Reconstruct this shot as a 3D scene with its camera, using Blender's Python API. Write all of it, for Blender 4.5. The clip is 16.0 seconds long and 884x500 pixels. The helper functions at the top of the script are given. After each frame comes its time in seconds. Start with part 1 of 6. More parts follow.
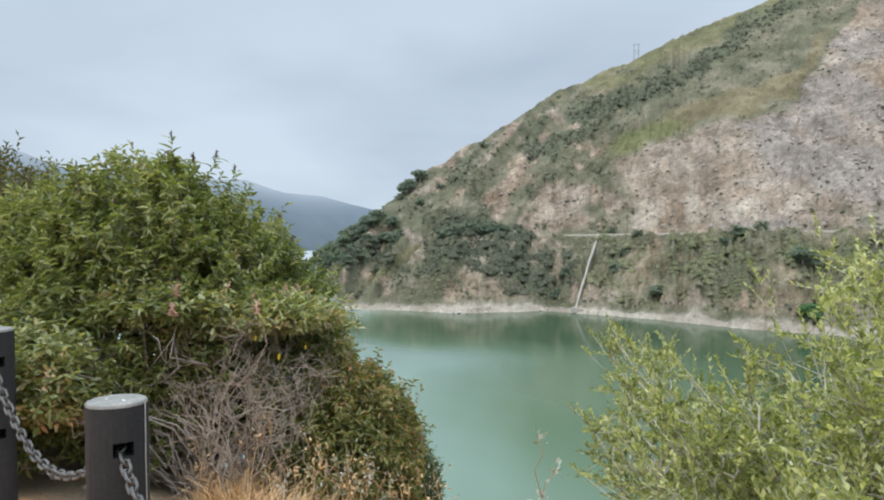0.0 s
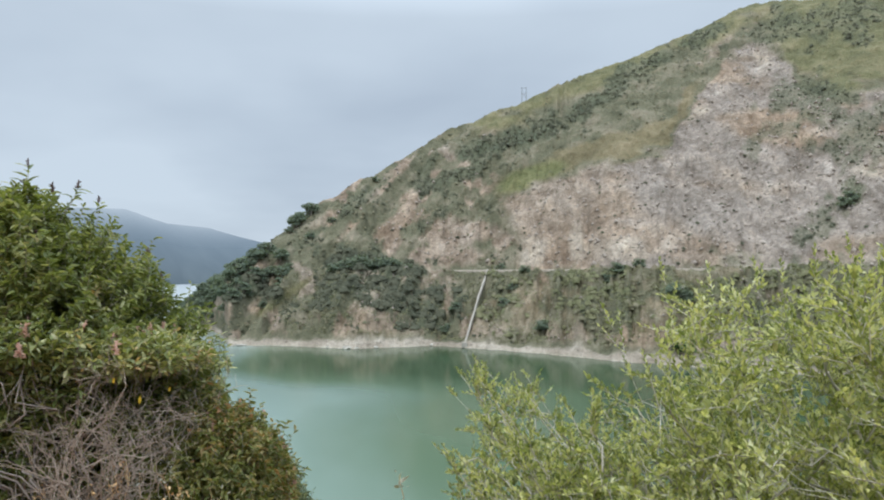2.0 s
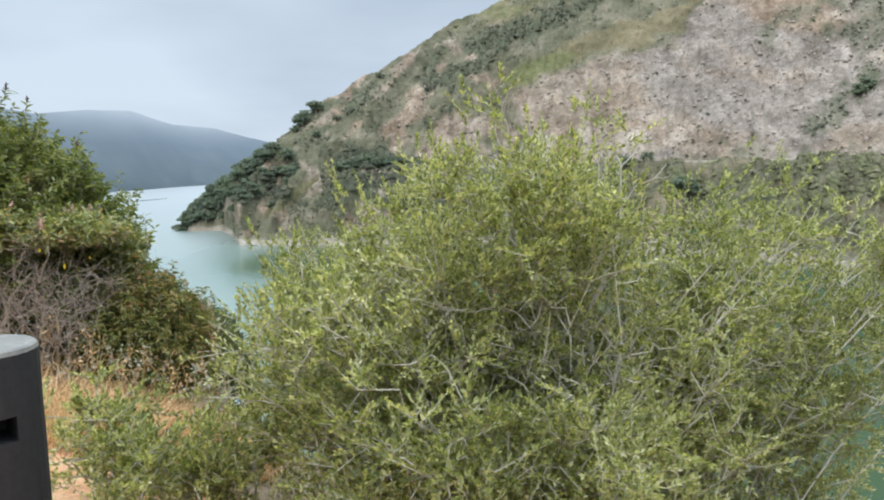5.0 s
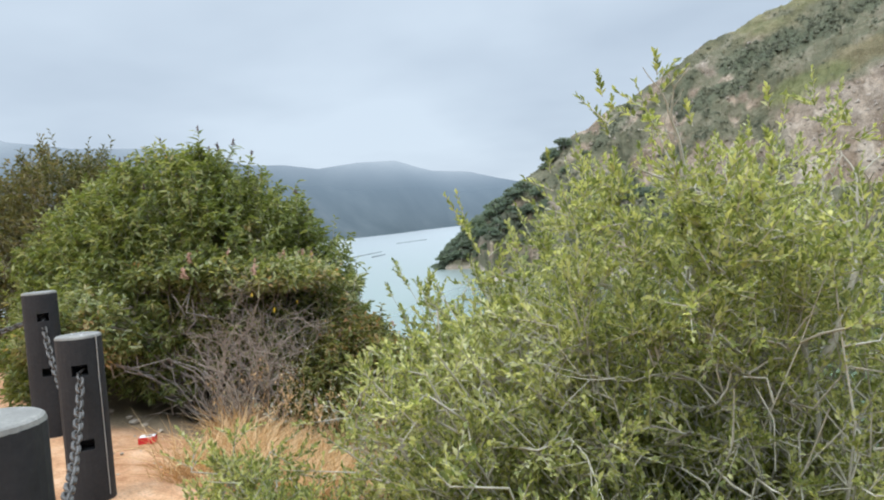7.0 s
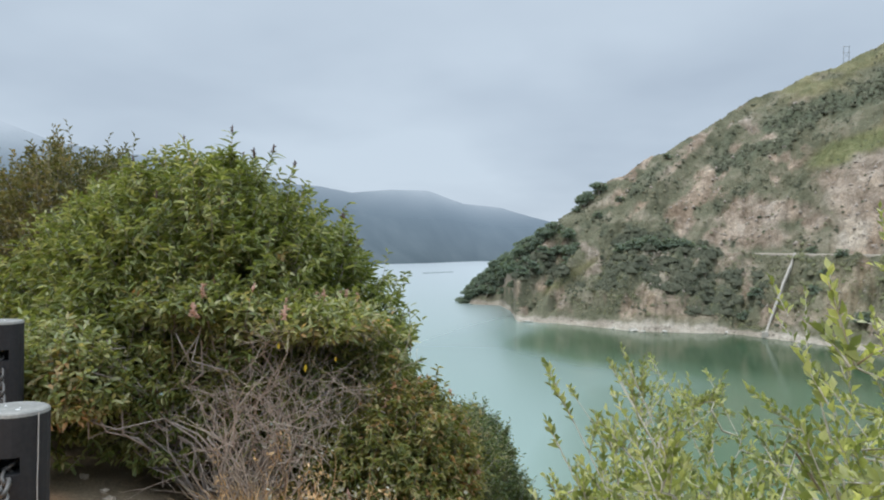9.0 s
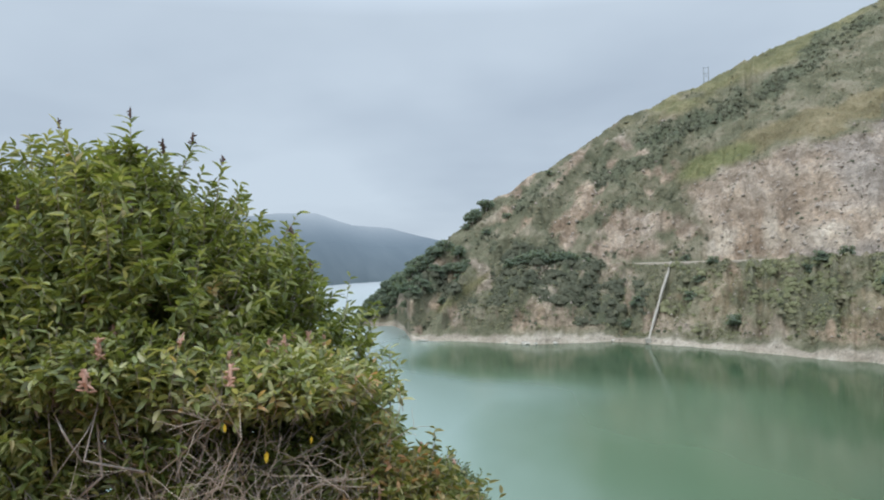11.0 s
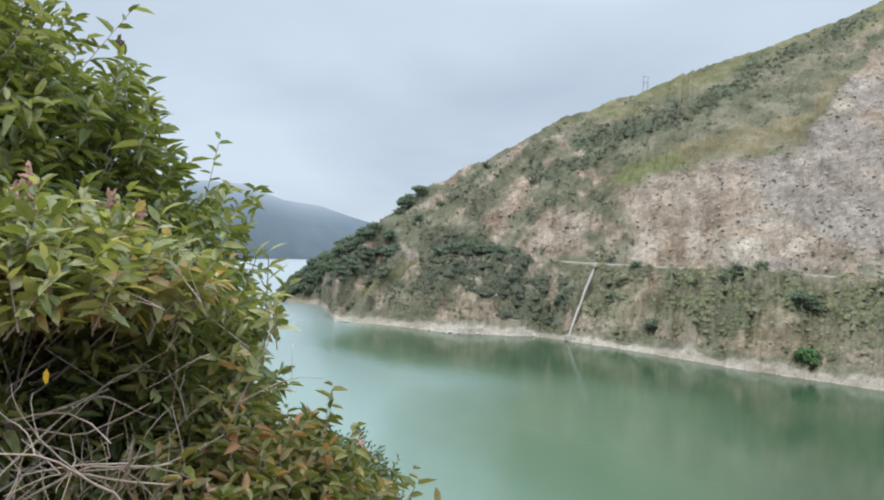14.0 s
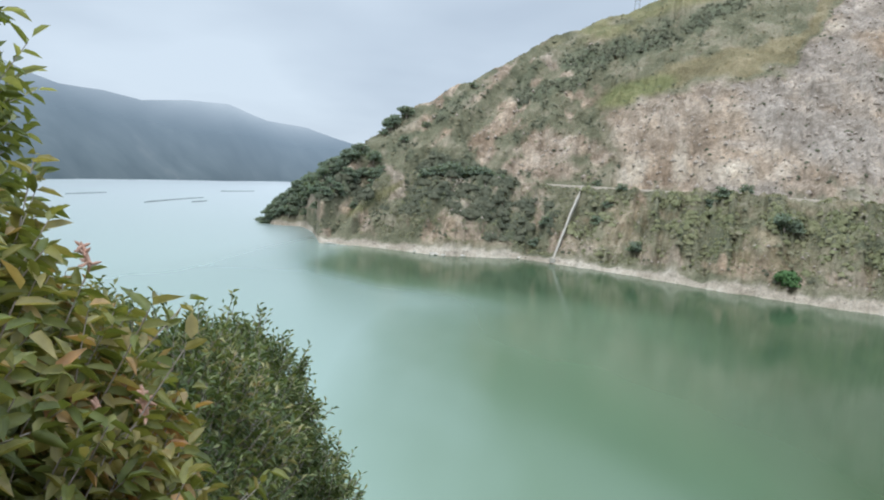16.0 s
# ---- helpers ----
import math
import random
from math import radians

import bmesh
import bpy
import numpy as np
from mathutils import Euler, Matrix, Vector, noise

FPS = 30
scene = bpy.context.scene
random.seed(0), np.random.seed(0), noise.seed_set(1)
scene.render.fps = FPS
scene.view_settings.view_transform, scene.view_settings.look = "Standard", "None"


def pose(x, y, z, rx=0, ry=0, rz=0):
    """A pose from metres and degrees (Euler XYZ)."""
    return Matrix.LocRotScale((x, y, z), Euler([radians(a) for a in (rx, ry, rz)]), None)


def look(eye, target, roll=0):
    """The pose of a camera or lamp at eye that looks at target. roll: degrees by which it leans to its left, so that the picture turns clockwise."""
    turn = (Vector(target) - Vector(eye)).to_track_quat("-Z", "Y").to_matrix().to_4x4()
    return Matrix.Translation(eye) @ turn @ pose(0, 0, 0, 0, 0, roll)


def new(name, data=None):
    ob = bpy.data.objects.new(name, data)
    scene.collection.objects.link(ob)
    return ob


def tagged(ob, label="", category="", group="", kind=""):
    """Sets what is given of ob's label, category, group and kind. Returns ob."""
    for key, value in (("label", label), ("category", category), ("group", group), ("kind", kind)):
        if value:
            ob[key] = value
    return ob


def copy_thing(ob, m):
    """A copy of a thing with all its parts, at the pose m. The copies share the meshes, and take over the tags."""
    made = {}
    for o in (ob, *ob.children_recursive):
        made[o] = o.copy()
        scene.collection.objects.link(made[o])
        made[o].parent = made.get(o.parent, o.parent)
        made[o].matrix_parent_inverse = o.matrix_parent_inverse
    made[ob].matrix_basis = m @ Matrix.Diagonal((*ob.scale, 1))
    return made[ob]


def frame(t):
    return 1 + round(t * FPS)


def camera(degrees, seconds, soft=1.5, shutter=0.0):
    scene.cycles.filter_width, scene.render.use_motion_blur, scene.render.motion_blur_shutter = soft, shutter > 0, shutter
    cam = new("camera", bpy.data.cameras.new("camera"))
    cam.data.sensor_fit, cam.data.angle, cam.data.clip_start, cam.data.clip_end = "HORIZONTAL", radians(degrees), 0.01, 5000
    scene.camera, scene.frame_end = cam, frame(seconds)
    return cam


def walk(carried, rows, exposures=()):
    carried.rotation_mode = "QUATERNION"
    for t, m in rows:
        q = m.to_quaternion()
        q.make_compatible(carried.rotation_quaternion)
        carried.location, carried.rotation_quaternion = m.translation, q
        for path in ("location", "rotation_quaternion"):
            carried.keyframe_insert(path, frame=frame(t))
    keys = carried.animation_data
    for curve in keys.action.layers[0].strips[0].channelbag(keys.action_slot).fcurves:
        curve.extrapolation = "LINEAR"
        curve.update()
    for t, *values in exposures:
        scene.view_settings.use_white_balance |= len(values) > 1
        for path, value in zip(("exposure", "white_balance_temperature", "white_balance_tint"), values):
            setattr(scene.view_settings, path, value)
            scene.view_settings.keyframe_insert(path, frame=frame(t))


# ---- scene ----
cam = camera(62.30, 16.0, soft=2.0)

PATH = [
    (0.0, pose(-0.946, 0.883, 1.532, 89.05, 0.83, 4.12)),
    (0.5, pose(-0.929, 1.034, 1.555, 89.77, 1.37, 0.35)),
    (1.0, pose(-0.891, 1.059, 1.564, 91.72, 0.47, -6.06)),
    (1.5, pose(-0.856, 1.004, 1.560, 92.61, 0.18, -6.59)),
    (2.0, pose(-0.843, 0.888, 1.555, 91.68, 0.29, -4.37)),
    (2.5, pose(-0.833, 0.715, 1.542, 90.07, 0.86, -3.52)),
    (3.0, pose(-0.738, 0.543, 1.525, 88.78, 0.89, -1.05)),
    (3.5, pose(-0.610, 0.339, 1.504, 87.39, 0.82, -0.75)),
    (4.0, pose(-0.440, 0.058, 1.511, 85.78, 2.18, -4.53)),
    (4.2, pose(-0.342, -0.056, 1.500, 85.17, 1.96, -5.32)),
    (6.3, pose(0.619, 0.112, 1.380, 83.26, 1.88, 7.84)),
    (6.5, pose(0.574, 0.219, 1.385, 84.00, 2.53, 10.57)),
    (7.0, pose(0.458, 0.496, 1.401, 87.38, 4.15, 15.73)),
    (7.5, pose(0.307, 0.776, 1.444, 89.16, 3.77, 19.22)),
    (8.0, pose(0.119, 1.055, 1.462, 88.32, 1.38, 19.64)),
    (8.2, pose(0.041, 1.174, 1.467, 88.35, 0.67, 19.47)),
    (10.3, pose(-0.829, 2.423, 1.502, 93.03, -1.44, 12.47)),
    (10.5, pose(-0.932, 2.525, 1.492, 93.12, -0.63, 10.86)),
    (11.0, pose(-1.191, 2.808, 1.491, 91.53, 1.51, 9.35)),
    (11.5, pose(-1.334, 3.078, 1.481, 91.16, -1.10, 8.35)),
    (12.0, pose(-1.427, 3.295, 1.447, 92.28, -2.06, 5.48)),
    (12.5, pose(-1.468, 3.505, 1.388, 91.73, -1.82, 4.21)),
    (13.0, pose(-1.472, 3.782, 1.319, 91.14, -1.53, 3.22)),
    (13.5, pose(-1.481, 4.065, 1.215, 91.19, -1.80, 2.86)),
    (14.0, pose(-1.409, 4.340, 1.084, 90.52, -3.29, 3.79)),
    (14.5, pose(-1.333, 4.608, 0.964, 88.91, -4.40, 3.64)),
    (15.0, pose(-1.232, 4.854, 0.827, 86.73, -4.44, 4.61)),
    (15.5, pose(-1.155, 5.063, 0.746, 85.60, -4.03, 4.14)),
    (16.0, pose(-1.061, 5.249, 0.669, 84.59, -3.60, 2.75)),
]
# the exposure drifts a little on the way
walk(cam, PATH, [(0.0, -0.02), (0.8, -0.1), (1.5, -0.13), (3.0, -0.05), (4.0, 0.0), (6.5, 0.1), (7.0, 0.08), (7.5, 0.0), (8.0, -0.06), (10.5, -0.16), (12.0, -0.08), (13.5, 0.0), (14.5, 0.05), (16.0, 0.06)])

# ---- world, sun, exposure ----
WATER = -25.77


def make_world():
    w = bpy.data.worlds.new("overcast_sky")
    scene.world = w
    w.use_nodes = True
    nt = w.node_tree
    nt.nodes.clear()
    N, L = nt.nodes.new, nt.links.new
    out = N("ShaderNodeOutputWorld")
    sky = N("ShaderNodeTexSky")
    sky.sky_type, sky.sun_disc = "NISHITA", False
    sky.sun_elevation, sky.sun_rotation = radians(58), radians(215)
    bg_sky = N("ShaderNodeBackground")
    bg_sky.inputs["Strength"].default_value = 0.1
    L(sky.outputs[0], bg_sky.inputs["Color"])
    tc = N("ShaderNodeTexCoord")
    sep = N("ShaderNodeSeparateXYZ")
    L(tc.outputs["Generated"], sep.inputs[0])
    # clouds spread on a flat layer overhead
    lift = N("ShaderNodeMath")
    lift.operation = "ADD"
    lift.inputs[1].default_value = 0.22
    L(sep.outputs["Z"], lift.inputs[0])
    div = N("ShaderNodeVectorMath")
    div.operation = "DIVIDE"
    L(tc.outputs["Generated"], div.inputs[0])
    comb = N("ShaderNodeCombineXYZ")
    for k in range(3):
        L(lift.outputs[0], comb.inputs[k])
    L(comb.outputs[0], div.inputs[1])
    noise_tex = N("ShaderNodeTexNoise")
    noise_tex.inputs["Scale"].default_value = 0.95
    noise_tex.inputs["Detail"].default_value = 4.0
    noise_tex.inputs["Roughness"].default_value = 0.45
    L(div.outputs[0], noise_tex.inputs["Vector"])
    ramp = N("ShaderNodeValToRGB")
    ramp.color_ramp.elements[0].position, ramp.color_ramp.elements[0].color = 0.34, (0.5, 0.598, 0.72, 1)
    ramp.color_ramp.elements[1].position, ramp.color_ramp.elements[1].color = 0.66, (0.665, 0.778, 0.9, 1)
    L(noise_tex.outputs["Fac"], ramp.inputs[0])
    grad = N("ShaderNodeMapRange")
    grad.inputs["From Min"].default_value, grad.inputs["From Max"].default_value = 0.33, 0.9
    grad.inputs["To Min"].default_value, grad.inputs["To Max"].default_value = 1.0, 4.2
    L(sep.outputs["Z"], grad.inputs["Value"])
    bg = N("ShaderNodeBackground")
    L(ramp.outputs[0], bg.inputs["Color"])
    L(grad.outputs[0], bg.inputs["Strength"])
    mix = N("ShaderNodeMixShader")
    mix.inputs[0].default_value = 0.93
    L(bg_sky.outputs[0], mix.inputs[1])
    L(bg.outputs[0], mix.inputs[2])
    L(mix.outputs[0], out.inputs["Surface"])


make_world()
sun_data = bpy.data.lights.new("sun", "SUN")
sun_data.energy, sun_data.angle, sun_data.color = 1.5, radians(20), (1.0, 0.96, 0.9)
sun = new("sun", sun_data)
sun.matrix_world = look((-30, -45, 90), (0, 0, 0))

# ---- materials ----


def node_mat(name):
    m = bpy.data.materials.new(name)
    m.use_nodes = True
    nt = m.node_tree
    nt.nodes.clear()
    return m, nt, nt.nodes.new, nt.links.new


def ramp_node(N, stops):
    r = N("ShaderNodeValToRGB")
    e = r.color_ramp.elements
    while len(e) < len(stops):
        e.new(0.5)
    for k, (p, c) in enumerate(stops):
        e[k].position, e[k].color = p, (*c, 1)
    return r


def noise_node(N, L, coord, scale, detail=5.0, rough=0.55):
    n = N("ShaderNodeTexNoise")
    n.inputs["Scale"].default_value, n.inputs["Detail"].default_value = scale, detail
    n.inputs["Roughness"].default_value = rough
    L(coord, n.inputs["Vector"])
    return n.outputs["Fac"]


def mix_col(N, L, fac, a, b, kind="MIX"):
    m = N("ShaderNodeMix")
    m.data_type, m.blend_type = "RGBA", kind
    for src, sock in ((fac, m.inputs[0]), (a, m.inputs[6]), (b, m.inputs[7])):
        if isinstance(src, (int, float)):
            sock.default_value = src
        elif isinstance(src, tuple):
            sock.default_value = (*src, 1)
        else:
            L(src, sock)
    return m.outputs[2]


def surface(name, stops, scale=4.0, fine=40.0, rough=0.85, bump=0.3, depth=0.01, metal=0.0, random_amount=0.0, specular=0.35):
    """Two scales of noise through a colour ramp, with relief."""
    m, nt, N, L = node_mat(name)
    out, b = N("ShaderNodeOutputMaterial"), N("ShaderNodeBsdfPrincipled")
    pos = N("ShaderNodeTexCoord").outputs["Object"]
    big, small = noise_node(N, L, pos, scale), noise_node(N, L, pos, fine, 6.0, 0.65)
    add = N("ShaderNodeMath")
    add.operation = "MULTIPLY_ADD"
    L(small, add.inputs[0])
    add.inputs[1].default_value = 0.45
    half = N("ShaderNodeMath")
    half.operation = "MULTIPLY"
    L(big, half.inputs[0])
    half.inputs[1].default_value = 0.55
    L(half.outputs[0], add.inputs[2])
    col = ramp_node(N, stops)
    L(add.outputs[0], col.inputs[0])
    colour = col.outputs[0]
    if random_amount:
        info = N("ShaderNodeObjectInfo")
        mr = N("ShaderNodeMapRange")
        L(info.outputs["Random"], mr.inputs["Value"])
        mr.inputs["To Min"].default_value, mr.inputs["To Max"].default_value = 1 - random_amount, 1 + random_amount
        colour = mix_col(N, L, 1.0, colour, mr.outputs[0], "MULTIPLY")
    L(colour, b.inputs["Base Color"])
    b.inputs["Roughness"].default_value, b.inputs["Metallic"].default_value = rough, metal
    b.inputs["Specular IOR Level"].default_value = specular
    bp = N("ShaderNodeBump")
    bp.inputs["Strength"].default_value, bp.inputs["Distance"].default_value = bump, depth
    L(small, bp.inputs["Height"])
    L(bp.outputs[0], b.inputs["Normal"])
    L(b.outputs[0], out.inputs["Surface"])
    return m


def leafy(name, stops, patch=1.2, rough=0.5, translucent=0.3, vary=0.65, specular=0.4):
    """Leaves: each its own shade, with broad patches, and light shining through."""
    m, nt, N, L = node_mat(name)
    out, b = N("ShaderNodeOutputMaterial"), N("ShaderNodeBsdfPrincipled")
    geo = N("ShaderNodeNewGeometry")
    pos = N("ShaderNodeTexCoord").outputs["Object"]
    big = noise_node(N, L, pos, patch, 3.0)
    mx = N("ShaderNodeMath")
    mx.operation = "MULTIPLY_ADD"
    L(geo.outputs["Random Per Island"], mx.inputs[0])
    mx.inputs[1].default_value = vary
    sub = N("ShaderNodeMath")
    sub.operation = "MULTIPLY_ADD"
    L(big, sub.inputs[0])
    sub.inputs[1].default_value, sub.inputs[2].default_value = 0.9, -0.27 + 0.5 * (0.65 - vary)
    L(sub.outputs[0], mx.inputs[2])
    col = ramp_node(N, stops)
    L(mx.outputs[0], col.inputs[0])
    # blotches within each leaf
    blotch = ramp_node(N, [(0.35, (0.74, 0.74, 0.72)), (0.5, (1, 1, 1)), (0.66, (1.24, 1.22, 1.18))])
    L(noise_node(N, L, pos, 45.0, 3.0), blotch.inputs[0])
    tint = mix_col(N, L, 1.0, col.outputs[0], blotch.outputs[0], "MULTIPLY")
    L(tint, b.inputs["Base Color"])
    b.inputs["Roughness"].default_value = rough
    b.inputs["Specular IOR Level"].default_value = specular
    tr = N("ShaderNodeBsdfTranslucent")
    L(mix_col(N, L, 1.0, col.outputs[0], (1.25, 1.2, 0.6), "MULTIPLY"), tr.inputs["Color"])
    mix = N("ShaderNodeMixShader")
    mix.inputs[0].default_value = translucent
    L(b.outputs[0], mix.inputs[1])
    L(tr.outputs[0], mix.inputs[2])
    L(mix.outputs[0], out.inputs["Surface"])
    return m


M_POST = surface("post_paint", [(0.3, (0.01, 0.0106, 0.0121)), (0.55, (0.0226, 0.0226, 0.0241)), (0.75, (0.0428, 0.0413, 0.0403))], 3, 60, 0.7, 0.35, 0.004)
M_POSTTOP = surface("weathered_top", [(0.3, (0.134, 0.128, 0.114)), (0.55, (0.224, 0.214, 0.19)), (0.75, (0.381, 0.353, 0.304))], 14, 120, 0.6, 0.4, 0.003)
M_CHAIN = surface("galvanised_steel", [(0.3, (0.0595, 0.0558, 0.0515)), (0.6, (0.136, 0.127, 0.117)), (0.8, (0.272, 0.254, 0.234))], 20, 160, 0.55, 0.3, 0.002, metal=0.35, random_amount=0.2)
M_WIRE = surface("pale_wire", [(0.3, (0.3, 0.29, 0.27)), (0.7, (0.5, 0.48, 0.45))], 20, 90, 0.6, 0.1, 0.001)
M_BARK = surface("grey_bark", [(0.3, (0.218, 0.18, 0.154)), (0.55, (0.353, 0.304, 0.269)), (0.75, (0.487, 0.44, 0.393))], 6, 90, 0.85, 0.4, 0.004)
M_DEADWOOD = surface("bleached_dead_wood", [(0.3, (0.271, 0.203, 0.156)), (0.55, (0.42, 0.339, 0.271)), (0.75, (0.61, 0.516, 0.427))], 6, 90, 0.9, 0.4, 0.004)
M_PALEBARK = surface("pale_bark", [(0.3, (0.273, 0.242, 0.179)), (0.55, (0.462, 0.43, 0.347)), (0.75, (0.651, 0.63, 0.546))], 6, 90, 0.8, 0.4, 0.004)
M_LAUREL = leafy("laurel_leaf", [(0.05, (0.0737, 0.0978, 0.0257)), (0.35, (0.139, 0.173, 0.0458)), (0.62, (0.218, 0.246, 0.0781)), (0.84, (0.391, 0.396, 0.196)), (0.97, (0.479, 0.302, 0.129))], 0.9, 0.42, 0.42, specular=0.42)
M_LAURELY = leafy("laurel_leaf_faded", [(0.05, (0.102, 0.123, 0.0394)), (0.34, (0.186, 0.218, 0.0673)), (0.6, (0.29, 0.302, 0.116)), (0.8, (0.464, 0.441, 0.232)), (0.91, (0.534, 0.302, 0.146)), (1.0, (0.487, 0.22, 0.128))], 1.6, 0.36, 0.42, specular=0.55)
M_OLIVE = leafy("olive_leaf", [(0.05, (0.0739, 0.0886, 0.0257)), (0.3, (0.142, 0.166, 0.0454)), (0.55, (0.219, 0.212, 0.067)), (0.74, (0.31, 0.26, 0.118)), (0.88, (0.395, 0.205, 0.09)), (1.0, (0.374, 0.163, 0.0936))], 1.8, 0.45, 0.4, specular=0.32)
M_DULL = leafy("dull_olive_leaf", [(0.05, (0.0691, 0.0744, 0.0298)), (0.4, (0.133, 0.133, 0.0531)), (0.7, (0.201, 0.183, 0.0797)), (0.92, (0.289, 0.221, 0.119)), (1.0, (0.323, 0.187, 0.119))], 0.8, specular=0.25)
M_DARKLEAF = leafy("dark_leaf", [(0.1, (0.05, 0.076, 0.027)), (0.45, (0.1, 0.138, 0.048)), (0.75, (0.19, 0.212, 0.083)), (0.9, (0.3, 0.28, 0.135)), (1.0, (0.33, 0.2, 0.1))], 1.1)
M_BRIGHT = leafy("yellow_green_leaf", [(0.05, (0.104, 0.135, 0.0456)), (0.32, (0.199, 0.236, 0.0836)), (0.56, (0.351, 0.378, 0.154)), (0.78, (0.56, 0.562, 0.275)), (0.95, (0.731, 0.736, 0.589))], 1.4, 0.4, 0.55)
M_YELLOWLEAF = surface("dying_yellow_leaf", [(0.3, (0.5, 0.32, 0.02)), (0.7, (0.68, 0.5, 0.05))], 30, 200, 0.6)
M_BLOOM = surface("pink_brown_bloom", [(0.3, (0.36, 0.2, 0.14)), (0.7, (0.56, 0.35, 0.27))], 30, 200, 0.9)
M_FLOWER = surface("dry_flower_spike", [(0.3, (0.06, 0.035, 0.03)), (0.7, (0.13, 0.085, 0.07))], 30, 200, 0.9)
M_STRAW = leafy("dry_straw", [(0.1, (0.347, 0.184, 0.08)), (0.4, (0.57, 0.358, 0.174)), (0.7, (0.713, 0.503, 0.291)), (0.95, (0.784, 0.619, 0.414))], 1.5, 0.7, 0.2)
M_SEED = leafy("pale_seed_head", [(0.1, (0.274, 0.252, 0.194)), (0.9, (0.475, 0.461, 0.403))], 3.0, 0.8, 0.3)
M_SCRUB = leafy("hill_scrub", [(0.2, (0.0702, 0.0774, 0.054)), (0.45, (0.0972, 0.103, 0.072)), (0.65, (0.122, 0.124, 0.0864)), (0.9, (0.155, 0.151, 0.106))], 0.12, 0.8, 0.15, 0.2, specular=0.05)
M_SCRUBGREEN = leafy("hill_scrub_green", [(0.2, (0.129, 0.139, 0.076)), (0.45, (0.186, 0.192, 0.105)), (0.8, (0.262, 0.249, 0.15))], 0.12, 0.8, 0.15, 0.3, specular=0.05)
M_SCRUBGREY = leafy("hill_scrub_grey", [(0.2, (0.142, 0.139, 0.0915)), (0.45, (0.189, 0.181, 0.117)), (0.8, (0.244, 0.224, 0.152))], 0.12, 0.85, 0.12, 0.2, specular=0.05)
M_SHOREBUSH = leafy("shore_bush_leaf", [(0.1, (0.036, 0.078, 0.030)), (0.5, (0.060, 0.114, 0.042)), (0.9, (0.096, 0.150, 0.060))], 0.3, 0.8, 0.1, 0.3, specular=0.1)
M_OAK = leafy("oak_leaf", [(0.1, (0.106, 0.143, 0.112)), (0.45, (0.157, 0.196, 0.146)), (0.8, (0.213, 0.246, 0.174))], 0.15, 0.8, 0.4, 0.2, specular=0.1)
M_ROCK = surface("hill_boulder", [(0.3, (0.204, 0.168, 0.134)), (0.55, (0.294, 0.248, 0.204)), (0.75, (0.384, 0.334, 0.281))], 0.08, 0.9, 0.9, 0.3, 0.1)
M_PALEROCK = surface("pale_shore_rock", [(0.3, (0.36, 0.32, 0.27)), (0.6, (0.5, 0.46, 0.4)), (0.8, (0.62, 0.585, 0.53))], 0.4, 5, 0.9, 0.4, 0.05)
M_CONCRETE = surface("pale_concrete", [(0.3, (0.288, 0.260, 0.217)), (0.6, (0.404, 0.371, 0.319)), (0.8, (0.499, 0.468, 0.404))], 0.3, 4, 0.9, 0.2, 0.02)
M_ROADBED = surface("dirt_road", [(0.3, (0.280, 0.240, 0.190)), (0.7, (0.420, 0.370, 0.300))], 0.2, 3, 0.95, 0.2, 0.02)
M_STEEL = surface("tower_steel", [(0.3, (0.25, 0.28, 0.31)), (0.7, (0.36, 0.39, 0.42))], 1, 8, 0.6, 0.1, 0.01)
M_DEBRIS = surface("floating_debris", [(0.3, (0.10, 0.12, 0.12)), (0.7, (0.2, 0.22, 0.21))], 0.3, 3, 0.9, 0.3, 0.05)
M_RED = surface("red_card", [(0.3, (0.5, 0.02, 0.025)), (0.7, (0.68, 0.035, 0.035))], 30, 200, 0.45, 0.1, 0.001)
M_WHITE = surface("white_card", [(0.3, (0.62, 0.6, 0.57)), (0.7, (0.8, 0.79, 0.77))], 30, 200, 0.5, 0.1, 0.001)
M_STONE = surface("loose_stone", [(0.3, (0.24, 0.19, 0.139)), (0.7, (0.44, 0.373, 0.291))], 12, 80, 0.9, 0.5, 0.005, random_amount=0.25)


